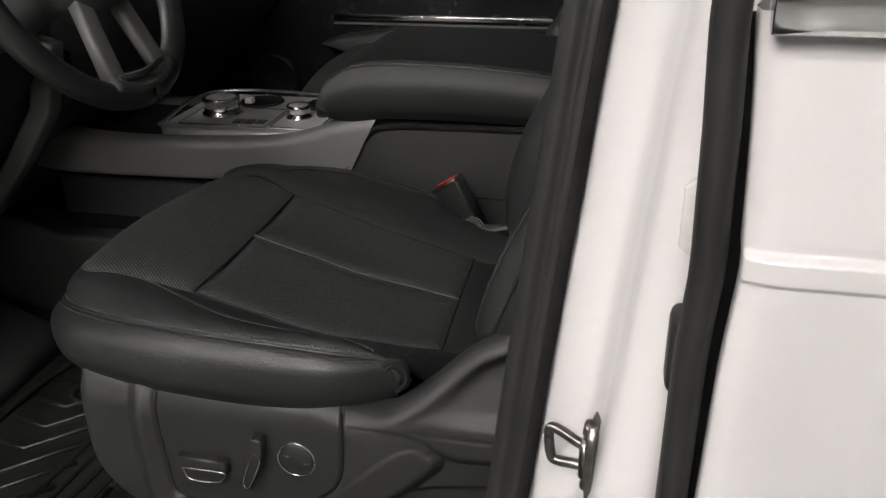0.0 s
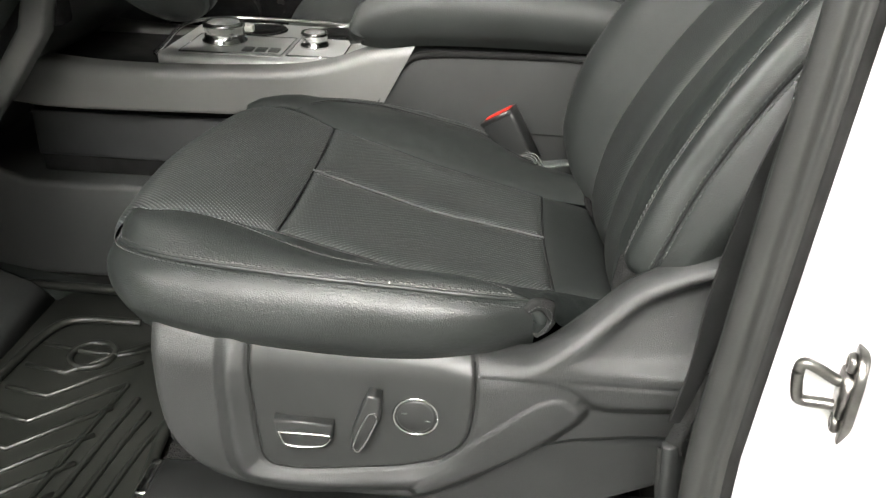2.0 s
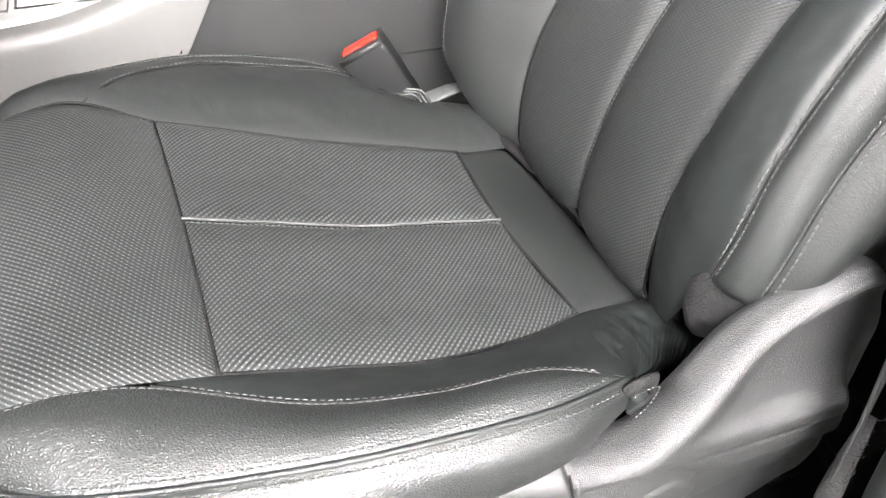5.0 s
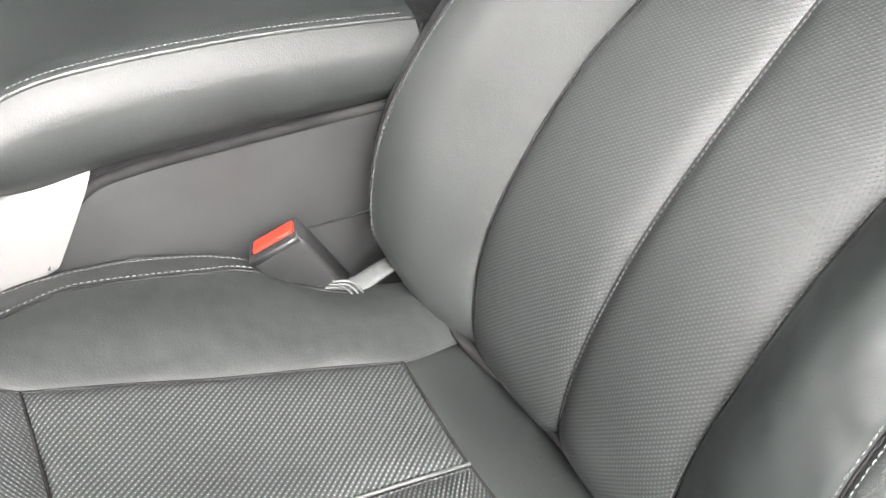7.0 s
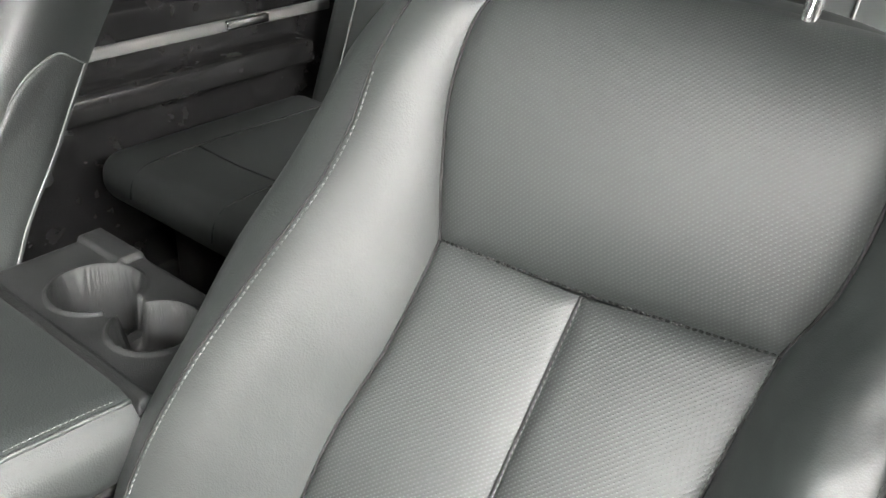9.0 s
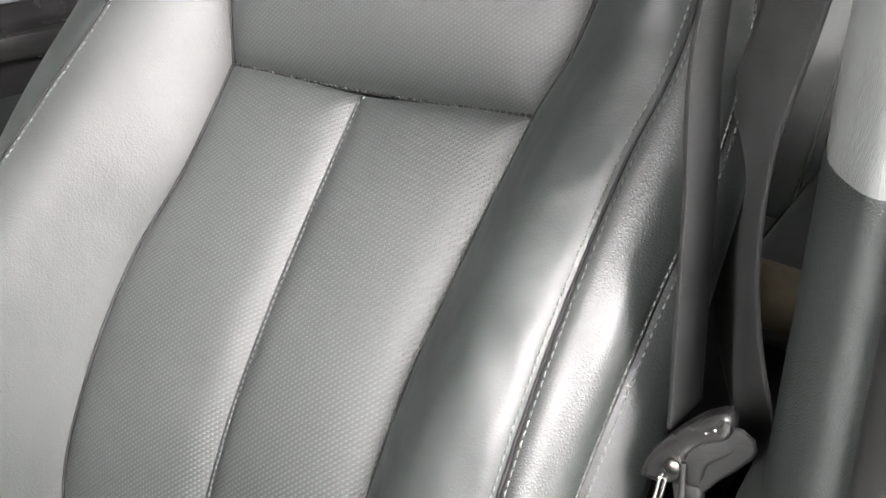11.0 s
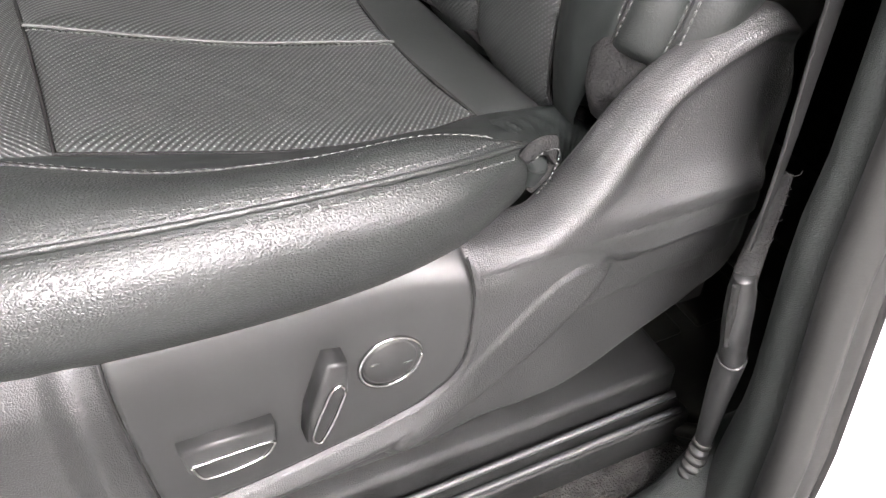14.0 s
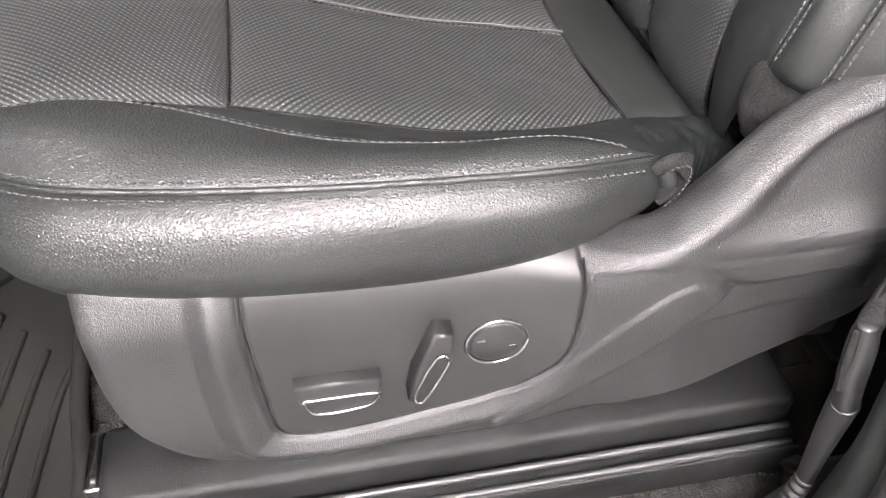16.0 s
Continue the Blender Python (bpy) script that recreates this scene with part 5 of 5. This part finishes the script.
def steering_wheel():
    w = thing("steering_wheel", "black leather steering wheel with silver lower spokes", "steering wheel")
    m = Matrix.Translation((-0.70, 1.05, 1.325)) @ Matrix.Rotation(radians(-24), 4, "Y")
    R = 0.188
    ring = [(0, R * math.sin(a), -R * math.cos(a)) for a in np.linspace(0, 2 * math.pi, 73)]
    part("rim", turned(tube_bm(ring, 0.0175, 14, 0, (1.0, 0.95), up=(1, 0, 0)), m), leather_grain, w, "black leather rim")
    part("rim_badge", turned(tube_bm([(0.004, 0.955 * R * math.sin(a), -0.955 * R * math.cos(a)) for a in np.linspace(-0.42, 0.42, 15)], 0.0165, 10, 0, (1.0, 0.9), up=(1, 0, 0)), m), plastic_smooth, w, "satin lower rim insert")
    hub = part("hub", turned(lathe_bm([(0.075, -0.03), (0.078, 0.0), (0.07, 0.022), (0.045, 0.034), (0.0002, 0.036)], (0, 0, 0.0), 40, "x"), m), plastic, w, "black airbag cover")
    for s in (-1, 1):
        part("lower_spoke", turned(prism_bm([(s * 0.022, -0.05), (s * 0.052, -0.05), (s * 0.072, -0.168), (s * 0.040, -0.176)][::s], "yz", -0.006, 0.012, 0.005, 3), m), silver, w, "silver lower spoke")
        part("side_spoke", turned(prism_bm([(s * 0.06, -0.03), (s * 0.18, -0.012), (s * 0.18, 0.025), (s * 0.06, 0.03)][::s], "yz", -0.01, 0.012, 0.006, 3), m), plastic_smooth, w, "black side spoke with buttons")
    part("spoke_bridge", turned(tube_bm([(0.008, -0.06, -0.165), (0.012, 0.0, -0.172), (0.008, 0.06, -0.165)], 0.012, 10, 20, (0.7, 1.2)), m), chrome, w, "bright lower spoke bridge")
    part("column", turned(tube_bm([(-0.03, 0, 0), (-0.3, 0, 0)], [0.055, 0.07], 20, 8), m), plastic, w, "black steering column cover")


steering_wheel()


# ---- door jamb and rear door beside the driver ----
def jamb_axis(z):
    """The front edge of the middle pillar leans back and in towards the roof."""
    zz = (0.45, 0.60, 0.75, 0.90, 1.10, 1.30, 1.40, 1.95)
    return np.interp(z, zz, (-0.092, -0.094, -0.092, -0.089, -0.068, -0.046, -0.034, 0.05)), np.interp(z, zz, (0.606, 0.608, 0.615, 0.634, 0.654, 0.676, 0.686, 0.76))


def sweep(name, prof, mat, parent=None, label="", zs=None, n=60, flip=False, narrow=False):
    zs = np.linspace(0.45, 1.95, n) if zs is None else zs
    p = curve([(a, b, 0) for a, b in prof], 6 * len(prof))
    rows = []
    for z in zs:
        ax, ay = jamb_axis(z)
        k = np.interp(z, (0.62, 0.72, 0.86, 0.95, 1.05, 1.12, 1.145, 1.17, 1.3), (0.74, 0.62, 0.58, 0.50, 0.53, 0.57, 0.55, 0.44, 0.42)) if narrow else 1.0
        rows.append([(ax + a, ay + (b - 0.016) * k + 0.016, z) for a, b, _ in p])
    return grid_mesh(name, np.array(rows), mat, parent, label, flip)


pillar = structure(sweep("door_pillar", [(0.06, 0.014), (0.045, 0.016), (0.033, 0.012), (0.036, -0.006), (0.055, -0.020), (0.072, -0.032), (0.080, -0.055), (0.086, -0.078), (0.100, -0.090), (0.118, -0.096), (0.132, -0.090), (0.142, -0.06), (0.15, 0.0)], paint), "white painted door pillar with rounded jamb steps", "door pillar")
structure(sweep("door_seal", [(0.060, 0.020), (0.030, 0.022), (0.008, 0.018), (-0.004, 0.006), (-0.004, -0.006), (0.005, -0.014), (0.014, -0.011), (0.019, -0.015), (0.027, -0.014), (0.031, -0.008), (0.030, 0.008)], rubber), "dark grey rubber door seal along the pillar", "door seal")
# Thin black strip put in for the shaded gap beside the seal.
structure(sweep("seal_lip", [(0.022, -0.0135), (0.025, -0.0165), (0.0300, -0.0165), (0.0335, -0.012), (0.033, -0.006)], dark_void), "black strip drawing the shaded gap at the door seal's edge", "door seal")
trim_zs = np.linspace(0.55, 1.3395, 100)
TRIM = [(0.17, 0.02), (0.165, 0.11), (0.08, 0.128), (0.040, 0.112), (0.018, 0.085), (0.006, 0.055), (0.010, 0.030), (0.022, 0.016)]
structure(sweep("pillar_trim", TRIM, pillar_plastic, zs=trim_zs, narrow=True), "dark grey moulded lower pillar trim", "pillar trim")
structure(sweep("pillar_trim_upper", [(a + 0.0012, b - 0.0015) for a, b in TRIM], pillar_cloth, zs=np.linspace(1.330, 1.95, 30), narrow=True), "grey cloth covered upper pillar trim", "pillar trim")
structure(part("pillar_foot", prism_bm([(-0.17, 0.56), (-0.10, 0.59), (-0.05, 0.66), (0.16, 0.66), (0.16, 0.45), (-0.17, 0.45)], "xz", 0.640, 0.715, 0.018, 4), pillar_plastic), "dark grey pillar foot trim over the sill", "pillar trim")


def striker():
    s = thing("door_striker", "steel door striker loop bolted to the white pillar", "door striker")
    cx, cy, cz = 0.001, 0.595, 0.998
    m = Matrix.Translation((cx, cy, cz)) @ Matrix.Rotation(radians(-14), 4, "Z") @ Matrix.Scale(0.86, 4)
    part("plate", turned(prism_bm([(-0.020, 0.020), (-0.012, 0.043), (0.012, 0.043), (0.020, 0.020), (0.020, -0.020), (0.012, -0.046), (-0.012, -0.046), (-0.020, -0.020)], "yz", -0.004, 0.004, 0.0015), m), dull_steel, s, "bolted steel plate")
    part("boss", turned(prism_bm([(-0.013, 0.020), (0.013, 0.020), (0.013, -0.020), (-0.013, -0.020)], "yz", -0.012, 0.0, 0.004), m), dull_steel, s)
    part("loop", turned(tube_bm([(0, 0, 0.013), (-0.012, 0, 0.010), (-0.030, 0, 0.018), (-0.042, 0, 0.021), (-0.045, 0, 0.012), (-0.042, 0, -0.010), (-0.038, 0, -0.016), (-0.018, 0, -0.015), (0, 0, -0.015)], 0.0052, 12, 70), m), dull_steel, s, "worn steel loop")
    for z in (0.030, -0.032):
        b = part("bolt", turned(lathe_bm([(0.009, 0.0), (0.0095, 0.003), (0.008, 0.006), (0.0055, 0.0065), (0.005, 0.003), (0.0002, 0.003)], (0, 0, 0), 20, "x"), m @ Matrix.Translation((-0.004, 0, z)) @ Matrix.Rotation(math.pi, 4, "Z")), dull_steel, s, "bolt with socket head")


striker()


def pillar_fittings():
    b = thing("rubber_bumper", "black ribbed rubber bumper beside the rear door edge", "bumper")
    part("block", box_bm(0.044, 0.064, 0.530, 0.560, 1.106, 1.168, 0.008, 3), rubber, b)
    for x in (0.050, 0.056):
        part("rib", box_bm(x - 0.0012, x + 0.0012, 0.527, 0.534, 1.114, 1.160, 0.001), rubber, b, "raised rubber rib")
    p = thing("hole_plug", "clear plastic hole plug pressed into the white pillar", "plug")
    part("flange", prism_bm([(0.046, 1.203), (0.052, 1.198), (0.068, 1.198), (0.073, 1.204), (0.073, 1.247), (0.067, 1.252), (0.052, 1.252), (0.046, 1.246)], "xz", 0.5655, 0.572, 0.002, 2), pale_plastic, p, "pale plug flange")
    part("centre", lathe_bm([(0.008, 0.0), (0.0075, 0.003), (0.005, 0.004), (0.0002, 0.002)], (0.062, 0.566, 1.213), 20, "y"), pale_plastic, p)


pillar_fittings()


def rear_door():
    d = thing("rear_door", "white closed rear door with chrome window moulding", "car door")
    zs = np.r_[np.linspace(0.45, 1.195, 30), np.linspace(1.20, 1.245, 46), np.linspace(1.25, 1.366, 16)]
    def skin(z):
        y = 0.5 + 0.02 * max(0, z - 1.24) / 0.12 + 0.06 * max(0, 0.8 - z)
        y -= 0.007 * float(step(np.array(1.232 - z), 0.005)) - 0.003 * float(step(np.array(1.2145 - z), 0.004))
        return y
    def edge(z):
        return np.interp(z, (0.45, 1.0, 1.15, 1.21, 1.30, 1.36), (0.078, 0.070, 0.073, 0.077, 0.074, 0.070))
    rows = []
    for z in zs:
        y, e = skin(z), edge(z)
        prof = [(e + 0.012, y + 0.05), (e + 0.003, y + 0.03), (e, y + 0.010), (e + 0.004, y + 0.002), (e + 0.014, y), (e + 0.1, y - 0.001), (e + 0.4, y - 0.006), (e + 0.9, y)]
        rows.append([(a, b, z) for a, b in prof])
    rows = [list(curve(r, 60)) for r in rows]
    grid_mesh("door_skin", np.array(rows), paint, d, "white door skin with a pressed line")
    bm = tube_bm([(0.075, 0.508, 1.376), (0.3, 0.504, 1.376), (0.97, 0.508, 1.378)], 0.020, 16, 30, (0.55, 1.0))
    part("chrome_moulding", bm, chrome, d, "bright chrome window moulding")
    part("window_seal", box_bm(0.08, 0.97, 0.515, 0.535, 1.358, 1.385, 0.004), rubber, d, "black window seal")
    part("privacy_pane", box_bm(0.10, 0.96, 0.526, 0.531, 1.38, 1.86, 0.001), privacy_glass, d, "dark tinted window pane")
    gap = []
    for z in np.linspace(0.45, 1.42, 50):
        e = edge(min(z, 1.36))
        gap.append((e - 0.014 + 0.002 * math.sin(z * 9), 0.522, z))
    part("edge_seal", tube_bm(gap, 0.011, 10, 0, (1, 1.6), up=(0, 1, 0)), rubber, d, "black rubber edge seal")
    part("door_cavity", box_bm(0.055, 0.09, 0.545, 0.56, 0.45, 1.36, 0.002), dark_void, d)
    rest = part("arm_rest", box_bm(0.46, 0.92, 0.715, 0.870, 0.955, 1.022, 0.02, 3), plastic, d, "black rear door armrest")
    part("trim_plate", box_bm(0.448, 0.458, 0.790, 0.862, 0.985, 1.062, 0.004, 2), brass, rest, "satin bronze trim plate on the armrest end")
    part("inner_panel", box_bm(0.10, 0.98, 0.60, 0.72, 0.55, 1.36, 0.02, 3), plastic, d, "black inner door panel")


rear_door()


# ---- driver's belt ----
def belt():
    b = thing("seat_belt", "grey webbing seat belt with steel tongue hanging by the pillar", "seat belt")
    def strap(name, pts, widths, label="", n=60):
        p = curve(pts, n)
        w = np.array([np.interp(np.linspace(0, 1, n), np.linspace(0, 1, len(widths)), [q[a] for q in widths]) for a in range(3)]).T
        nn = np.cross(np.gradient(p, axis=0), w)
        nn = nn / (np.linalg.norm(nn, axis=1, keepdims=True) + 1e-9)
        u = np.linspace(-1, 1, 15)
        top = p[:, None] + w[:, None] * u[None, :, None] + nn[:, None] * (0.0011 + 0.0003 * (np.arange(15) % 2))[None, :, None]
        low = p[:, None] + w[:, None] * u[None, ::-1, None] - nn[:, None] * 0.0011
        g = np.concatenate([top, low, top[:, :1]], 1)
        return grid_mesh(name, g, webbing, b, label)
    strap("upper_strap", [(0.045, 0.800, 1.75), (0.012, 0.799, 1.395), (0.008, 0.787, 1.30), (0.0, 0.770, 1.185)], [(0.0225, 0.003, 0), (0.0225, 0.003, 0), (0.0215, 0.0, 0), (0.018, -0.002, 0)], "ribbed grey upper strap")
    strap("rear_strap", [(0.085, 0.776, 1.45), (0.092, 0.785, 1.366), (0.092, 0.791, 1.30), (0.095, 0.782, 1.22), (0.105, 0.755, 1.13), (0.115, 0.715, 1.05)], [(0.010, 0.018, 0), (0.010, 0.018, 0)], "dark rear run of the strap")
    strap("lower_strap", [(-0.010, 0.765, 1.17), (-0.040, 0.745, 1.10), (-0.066, 0.722, 1.0), (-0.076, 0.712, 0.93), (-0.090, 0.703, 0.875)], [(0.016, 0.006, -0.005), (0.014, 0.005, -0.005), (0.011, 0.005, -0.005), (0.006, 0.004, -0.003)], "twisted grey lower strap")
    t = part("tongue_cover", prism_bm([(0.780, 1.155), (0.778, 1.168), (0.767, 1.189), (0.755, 1.205), (0.744, 1.213), (0.740, 1.207), (0.742, 1.198), (0.753, 1.189), (0.759, 1.178), (0.758, 1.164), (0.769, 1.156)], "yz", -0.027, -0.013, 0.004, 3, 44), gloss_black, b, "black plastic belt tongue cover")
    part("eyelet", lathe_bm([(0.0042, 0), (0.0042, 0.003), (0.0026, 0.003), (0.0024, 0.001), (0.0002, 0.001)], (-0.0295, 0.764, 1.172), 16, "x"), dull_steel, t, "round eyelet")
    for y, z in ((0.752, 1.199), (0.748, 1.203)):
        part("rivet", lathe_bm([(0.0009, 0), (0.0008, 0.0008), (0.0002, 0.001)], (-0.0280, y, z), 10, "x"), chrome, t, "tiny bright rivet")
    part("webbing_loop", tube_bm([(-0.020, 0.756, 1.160), (-0.022, 0.755, 1.178), (-0.022, 0.746, 1.191), (-0.022, 0.737, 1.199), (-0.022, 0.735, 1.196), (-0.021, 0.740, 1.185), (-0.020, 0.748, 1.172), (-0.020, 0.754, 1.160)], 0.0022, 8, 60, (3.2, 0.5), (1, 0, 0)), webbing, t, "looped dark webbing")
    part("steel_tongue", tube_bm([(-0.028, 0.7685, 1.163), (-0.028, 0.7695, 1.128), (-0.028, 0.7688, 1.1225), (-0.028, 0.7676, 1.1225), (-0.028, 0.7670, 1.128), (-0.028, 0.7655, 1.163)], 0.0011, 8, 40), chrome, t, "bright steel tongue")
    part("belt_fold", turned(box_bm(-0.004, 0.004, -0.0075, 0.0075, -0.014, 0.014, 0.002), Matrix.Translation((-0.019, 0.7525, 1.146)) @ Matrix.Rotation(radians(-18), 4, "X")), webbing, b, "folded webbing end")
    part("worn_cover", tube_bm([(-0.064, 0.714, 0.922), (-0.069, 0.712, 0.905), (-0.077, 0.708, 0.880), (-0.086, 0.702, 0.858), (-0.088, 0.700, 0.842)], [0.003, 0.0055, 0.0065, 0.0075, 0.0085], 12, 40, (1.1, 0.6)), felt, b, "frayed twisted webbing end")
    for k in range(11):
        f = k / 10
        x, y, z = -0.064 - 0.020 * f, 0.714 - 0.011 * f, 0.922 - 0.060 * f
        dx, dz = 0.006 * random.uniform(-1, 1), 0.005 * random.uniform(-0.6, 1)
        part("loose_thread", tube_bm([(x, y - 0.004, z), (x + 0.5 * dx, y - 0.007, z + dz), (x + dx, y - 0.006, z + dz * 1.6)], 0.0003, 5, 6), webbing, b)
    sleeve = part("anchor_sleeve", tube_bm([(-0.0905, 0.6995, 0.853), (-0.090, 0.699, 0.849), (-0.0865, 0.697, 0.818), (-0.0845, 0.695, 0.796), (-0.0835, 0.6945, 0.790), (-0.081, 0.693, 0.770)], [0.0085, 0.0118, 0.0125, 0.0125, 0.0117, 0.0118], 18, 40, (1.05, 0.85)), buckle_plastic, b, "black plastic anchor sleeve")
    part("sleeve_flange", tube_bm([(-0.101, 0.695, 0.851), (-0.0985, 0.692, 0.820), (-0.095, 0.690, 0.790)], [0.0022, 0.003, 0.002], 8, 24, (0.5, 1.2)), felt, sleeve, "worn split edge of the sleeve")
    part("sleeve_ring", tube_bm([(-0.081, 0.693, 0.7705), (-0.0805, 0.6928, 0.768)], [0.0128, 0.0126], 18, 3, (1.05, 0.85)), plastic_smooth, sleeve, "raised lower ring")
    part("anchor_stem", tube_bm([(-0.081, 0.693, 0.772), (-0.079, 0.694, 0.73), (-0.076, 0.695, 0.684), (-0.073, 0.696, 0.655)], [0.0118, 0.0105, 0.0088, 0.0075], 16, 24, (1.0, 0.85)), buckle_plastic, b, "black anchor stem")
    for k in range(5):
        part("boot_ring", tube_bm([(-0.073 - 0.0008 * k, 0.696, 0.656 - 0.0105 * k), (-0.0735 - 0.0008 * k, 0.696, 0.651 - 0.0105 * k)], 0.0088 + 0.0004 * k, 14, 3, (1.0, 0.9)), rubber, b, "ribbed rubber boot ring")


belt()


# ---- far side of the cabin ----
def passenger_door():
    d = thing("passenger_door", "dark passenger door panel with a chrome strip and speaker", "car door")
    part("door_panel", box_bm(-1.25, 0.10, 2.36, 2.44, 0.52, 1.16, 0.03, 4), gloss_black, d, "black moulded door panel")
    part("arm_rest", prism_bm([(-0.82, 0.955), (-0.72, 0.925), (-0.62, 0.95), (-0.10, 0.96), (-0.10, 1.0), (-0.62, 0.995), (-0.76, 0.975)], "xz", 2.28, 2.365, 0.012, 3), plastic_smooth, d, "black door armrest")
    part("chrome_strip", box_bm(-0.80, -0.12, 2.348, 2.362, 1.012, 1.026, 0.003), chrome, d, "chrome trim strip")
    part("lower_strip", box_bm(-0.80, -0.12, 2.350, 2.362, 0.998, 1.003, 0.001), silver, d, "thin bright strip")
    sp = part("speaker", lathe_bm([(0.075, 0), (0.077, 0.006), (0.070, 0.010), (0.066, 0.004), (0.045, -0.010), (0.022, -0.016), (0.020, -0.008), (0.0002, -0.004)], (-1.0, 2.36, 0.83), 36, "y"), dark_void, d, "round black speaker")
    part("speaker_ring", tube_bm([(-1.0 + 0.074 * math.cos(a), 2.349, 0.83 + 0.074 * math.sin(a)) for a in np.linspace(0, 2 * math.pi, 49)], 0.0022, 8, 0, up=(0, 1, 0)), satin_chrome, sp, "bright speaker ring")
    part("window_pane", box_bm(-0.9, 0.05, 2.40, 2.405, 1.16, 1.80, 0.001), glass, d, "tinted window pane")
    r = thing("rear_passenger_door", "dark rear passenger door panel with bright handle", "car door")
    part("door_panel", box_bm(0.16, 1.25, 2.36, 2.44, 0.52, 1.16, 0.03, 4), gloss_black, r, "black moulded door panel")
    part("arm_rest", box_bm(0.30, 1.0, 2.29, 2.365, 0.96, 1.02, 0.015, 3), gloss_black, r, "black door armrest")
    part("trim_strip", box_bm(0.3, 1.1, 2.345, 2.362, 1.06, 1.085, 0.006), silver, r, "satin trim strip")
    part("door_handle", box_bm(0.78, 0.90, 2.335, 2.35, 1.065, 1.085, 0.005, 3), chrome, r, "chrome door handle")
    part("privacy_pane", box_bm(0.2, 1.2, 2.40, 2.405, 1.16, 1.80, 0.001), privacy_glass, r, "dark tinted window pane")


passenger_door()


def rear_seat(y0):
    s = thing("second_row_seat", "black leather second row seat with stitched cushion", "car seat", "second row seats")
    cu = part("cushion", box_bm(0.40, 0.95, y0, y0 + 0.50, 0.805, 0.91, 0.050, 7), leather, s, "black leather cushion")
    for y in (y0 + 0.13, y0 + 0.37):
        part("seam", tube_bm([(0.398, y, 0.85), (0.408, y, 0.885), (0.46, y, 0.911), (0.94, y, 0.911)], 0.0018, 6, 40), dark_void, cu)
    part("cross_seam", tube_bm([(0.56, y0 + 0.13, 0.912), (0.555, y0 + 0.25, 0.912), (0.56, y0 + 0.37, 0.912)], 0.0018, 6, 30), dark_void, cu)
    bk = part("backrest", turned(box_bm(-0.06, 0.06, y0 + 0.03, y0 + 0.47, 0.0, 0.66, 0.045, 5), Matrix.Translation((0.98, 0, 0.84)) @ Matrix.Rotation(radians(20), 4, "Y")), leather, s, "black leather backrest")
    for y in (y0 + 0.12, y0 + 0.38):
        part("seam", turned(tube_bm([(-0.062, y, 0.06), (-0.064, y, 0.6)], 0.0025, 6, 12), Matrix.Translation((0.98, 0, 0.84)) @ Matrix.Rotation(radians(20), 4, "Y")), thread_dark, bk)
    part("seat_base", box_bm(0.52, 0.95, y0 + 0.06, y0 + 0.44, 0.56, 0.81, 0.02), dark_void, s, "black seat base")
    return s


rear_seat(0.78)
rear_seat(1.80)


def cabin_shell():
    structure(part("roof_lining", box_bm(-0.65, 2.2, 0.70, 2.36, 1.93, 1.98, 0.01), headliner_mat), "grey roof lining of the cabin", "headliner")
    structure(part("roof_skin", box_bm(-0.70, 2.3, 0.66, 2.40, 1.99, 2.01, 0.008), paint), "white painted roof", "roof")
    structure(part("cabin_rear", box_bm(2.2, 2.26, 0.66, 2.40, 0.5, 1.93, 0.01), plastic), "dark closed rear of the cabin", "bulkhead")
    structure(part("rear_quarter", box_bm(1.0, 2.2, 0.60, 0.66, 0.45, 1.95, 0.01), plastic), "dark cabin side behind the rear door", "cabin side")
    structure(part("cabin_far_side", box_bm(1.28, 2.2, 2.38, 2.44, 0.45, 1.95, 0.01), plastic), "dark far cabin side", "cabin side")
    structure(part("far_sill", box_bm(-1.4, 1.28, 2.37, 2.45, 0.42, 0.54, 0.01), plastic), "dark far door sill", "sill")
    structure(part("far_pillar", box_bm(0.06, 0.18, 2.36, 2.43, 0.52, 1.95, 0.02), pillar_plastic), "grey far door pillar", "door pillar")


cabin_shell()


for ob in [o for o in scene.objects if o.name.startswith(("window_pane", "privacy_pane"))]:
    ob.visible_shadow = False
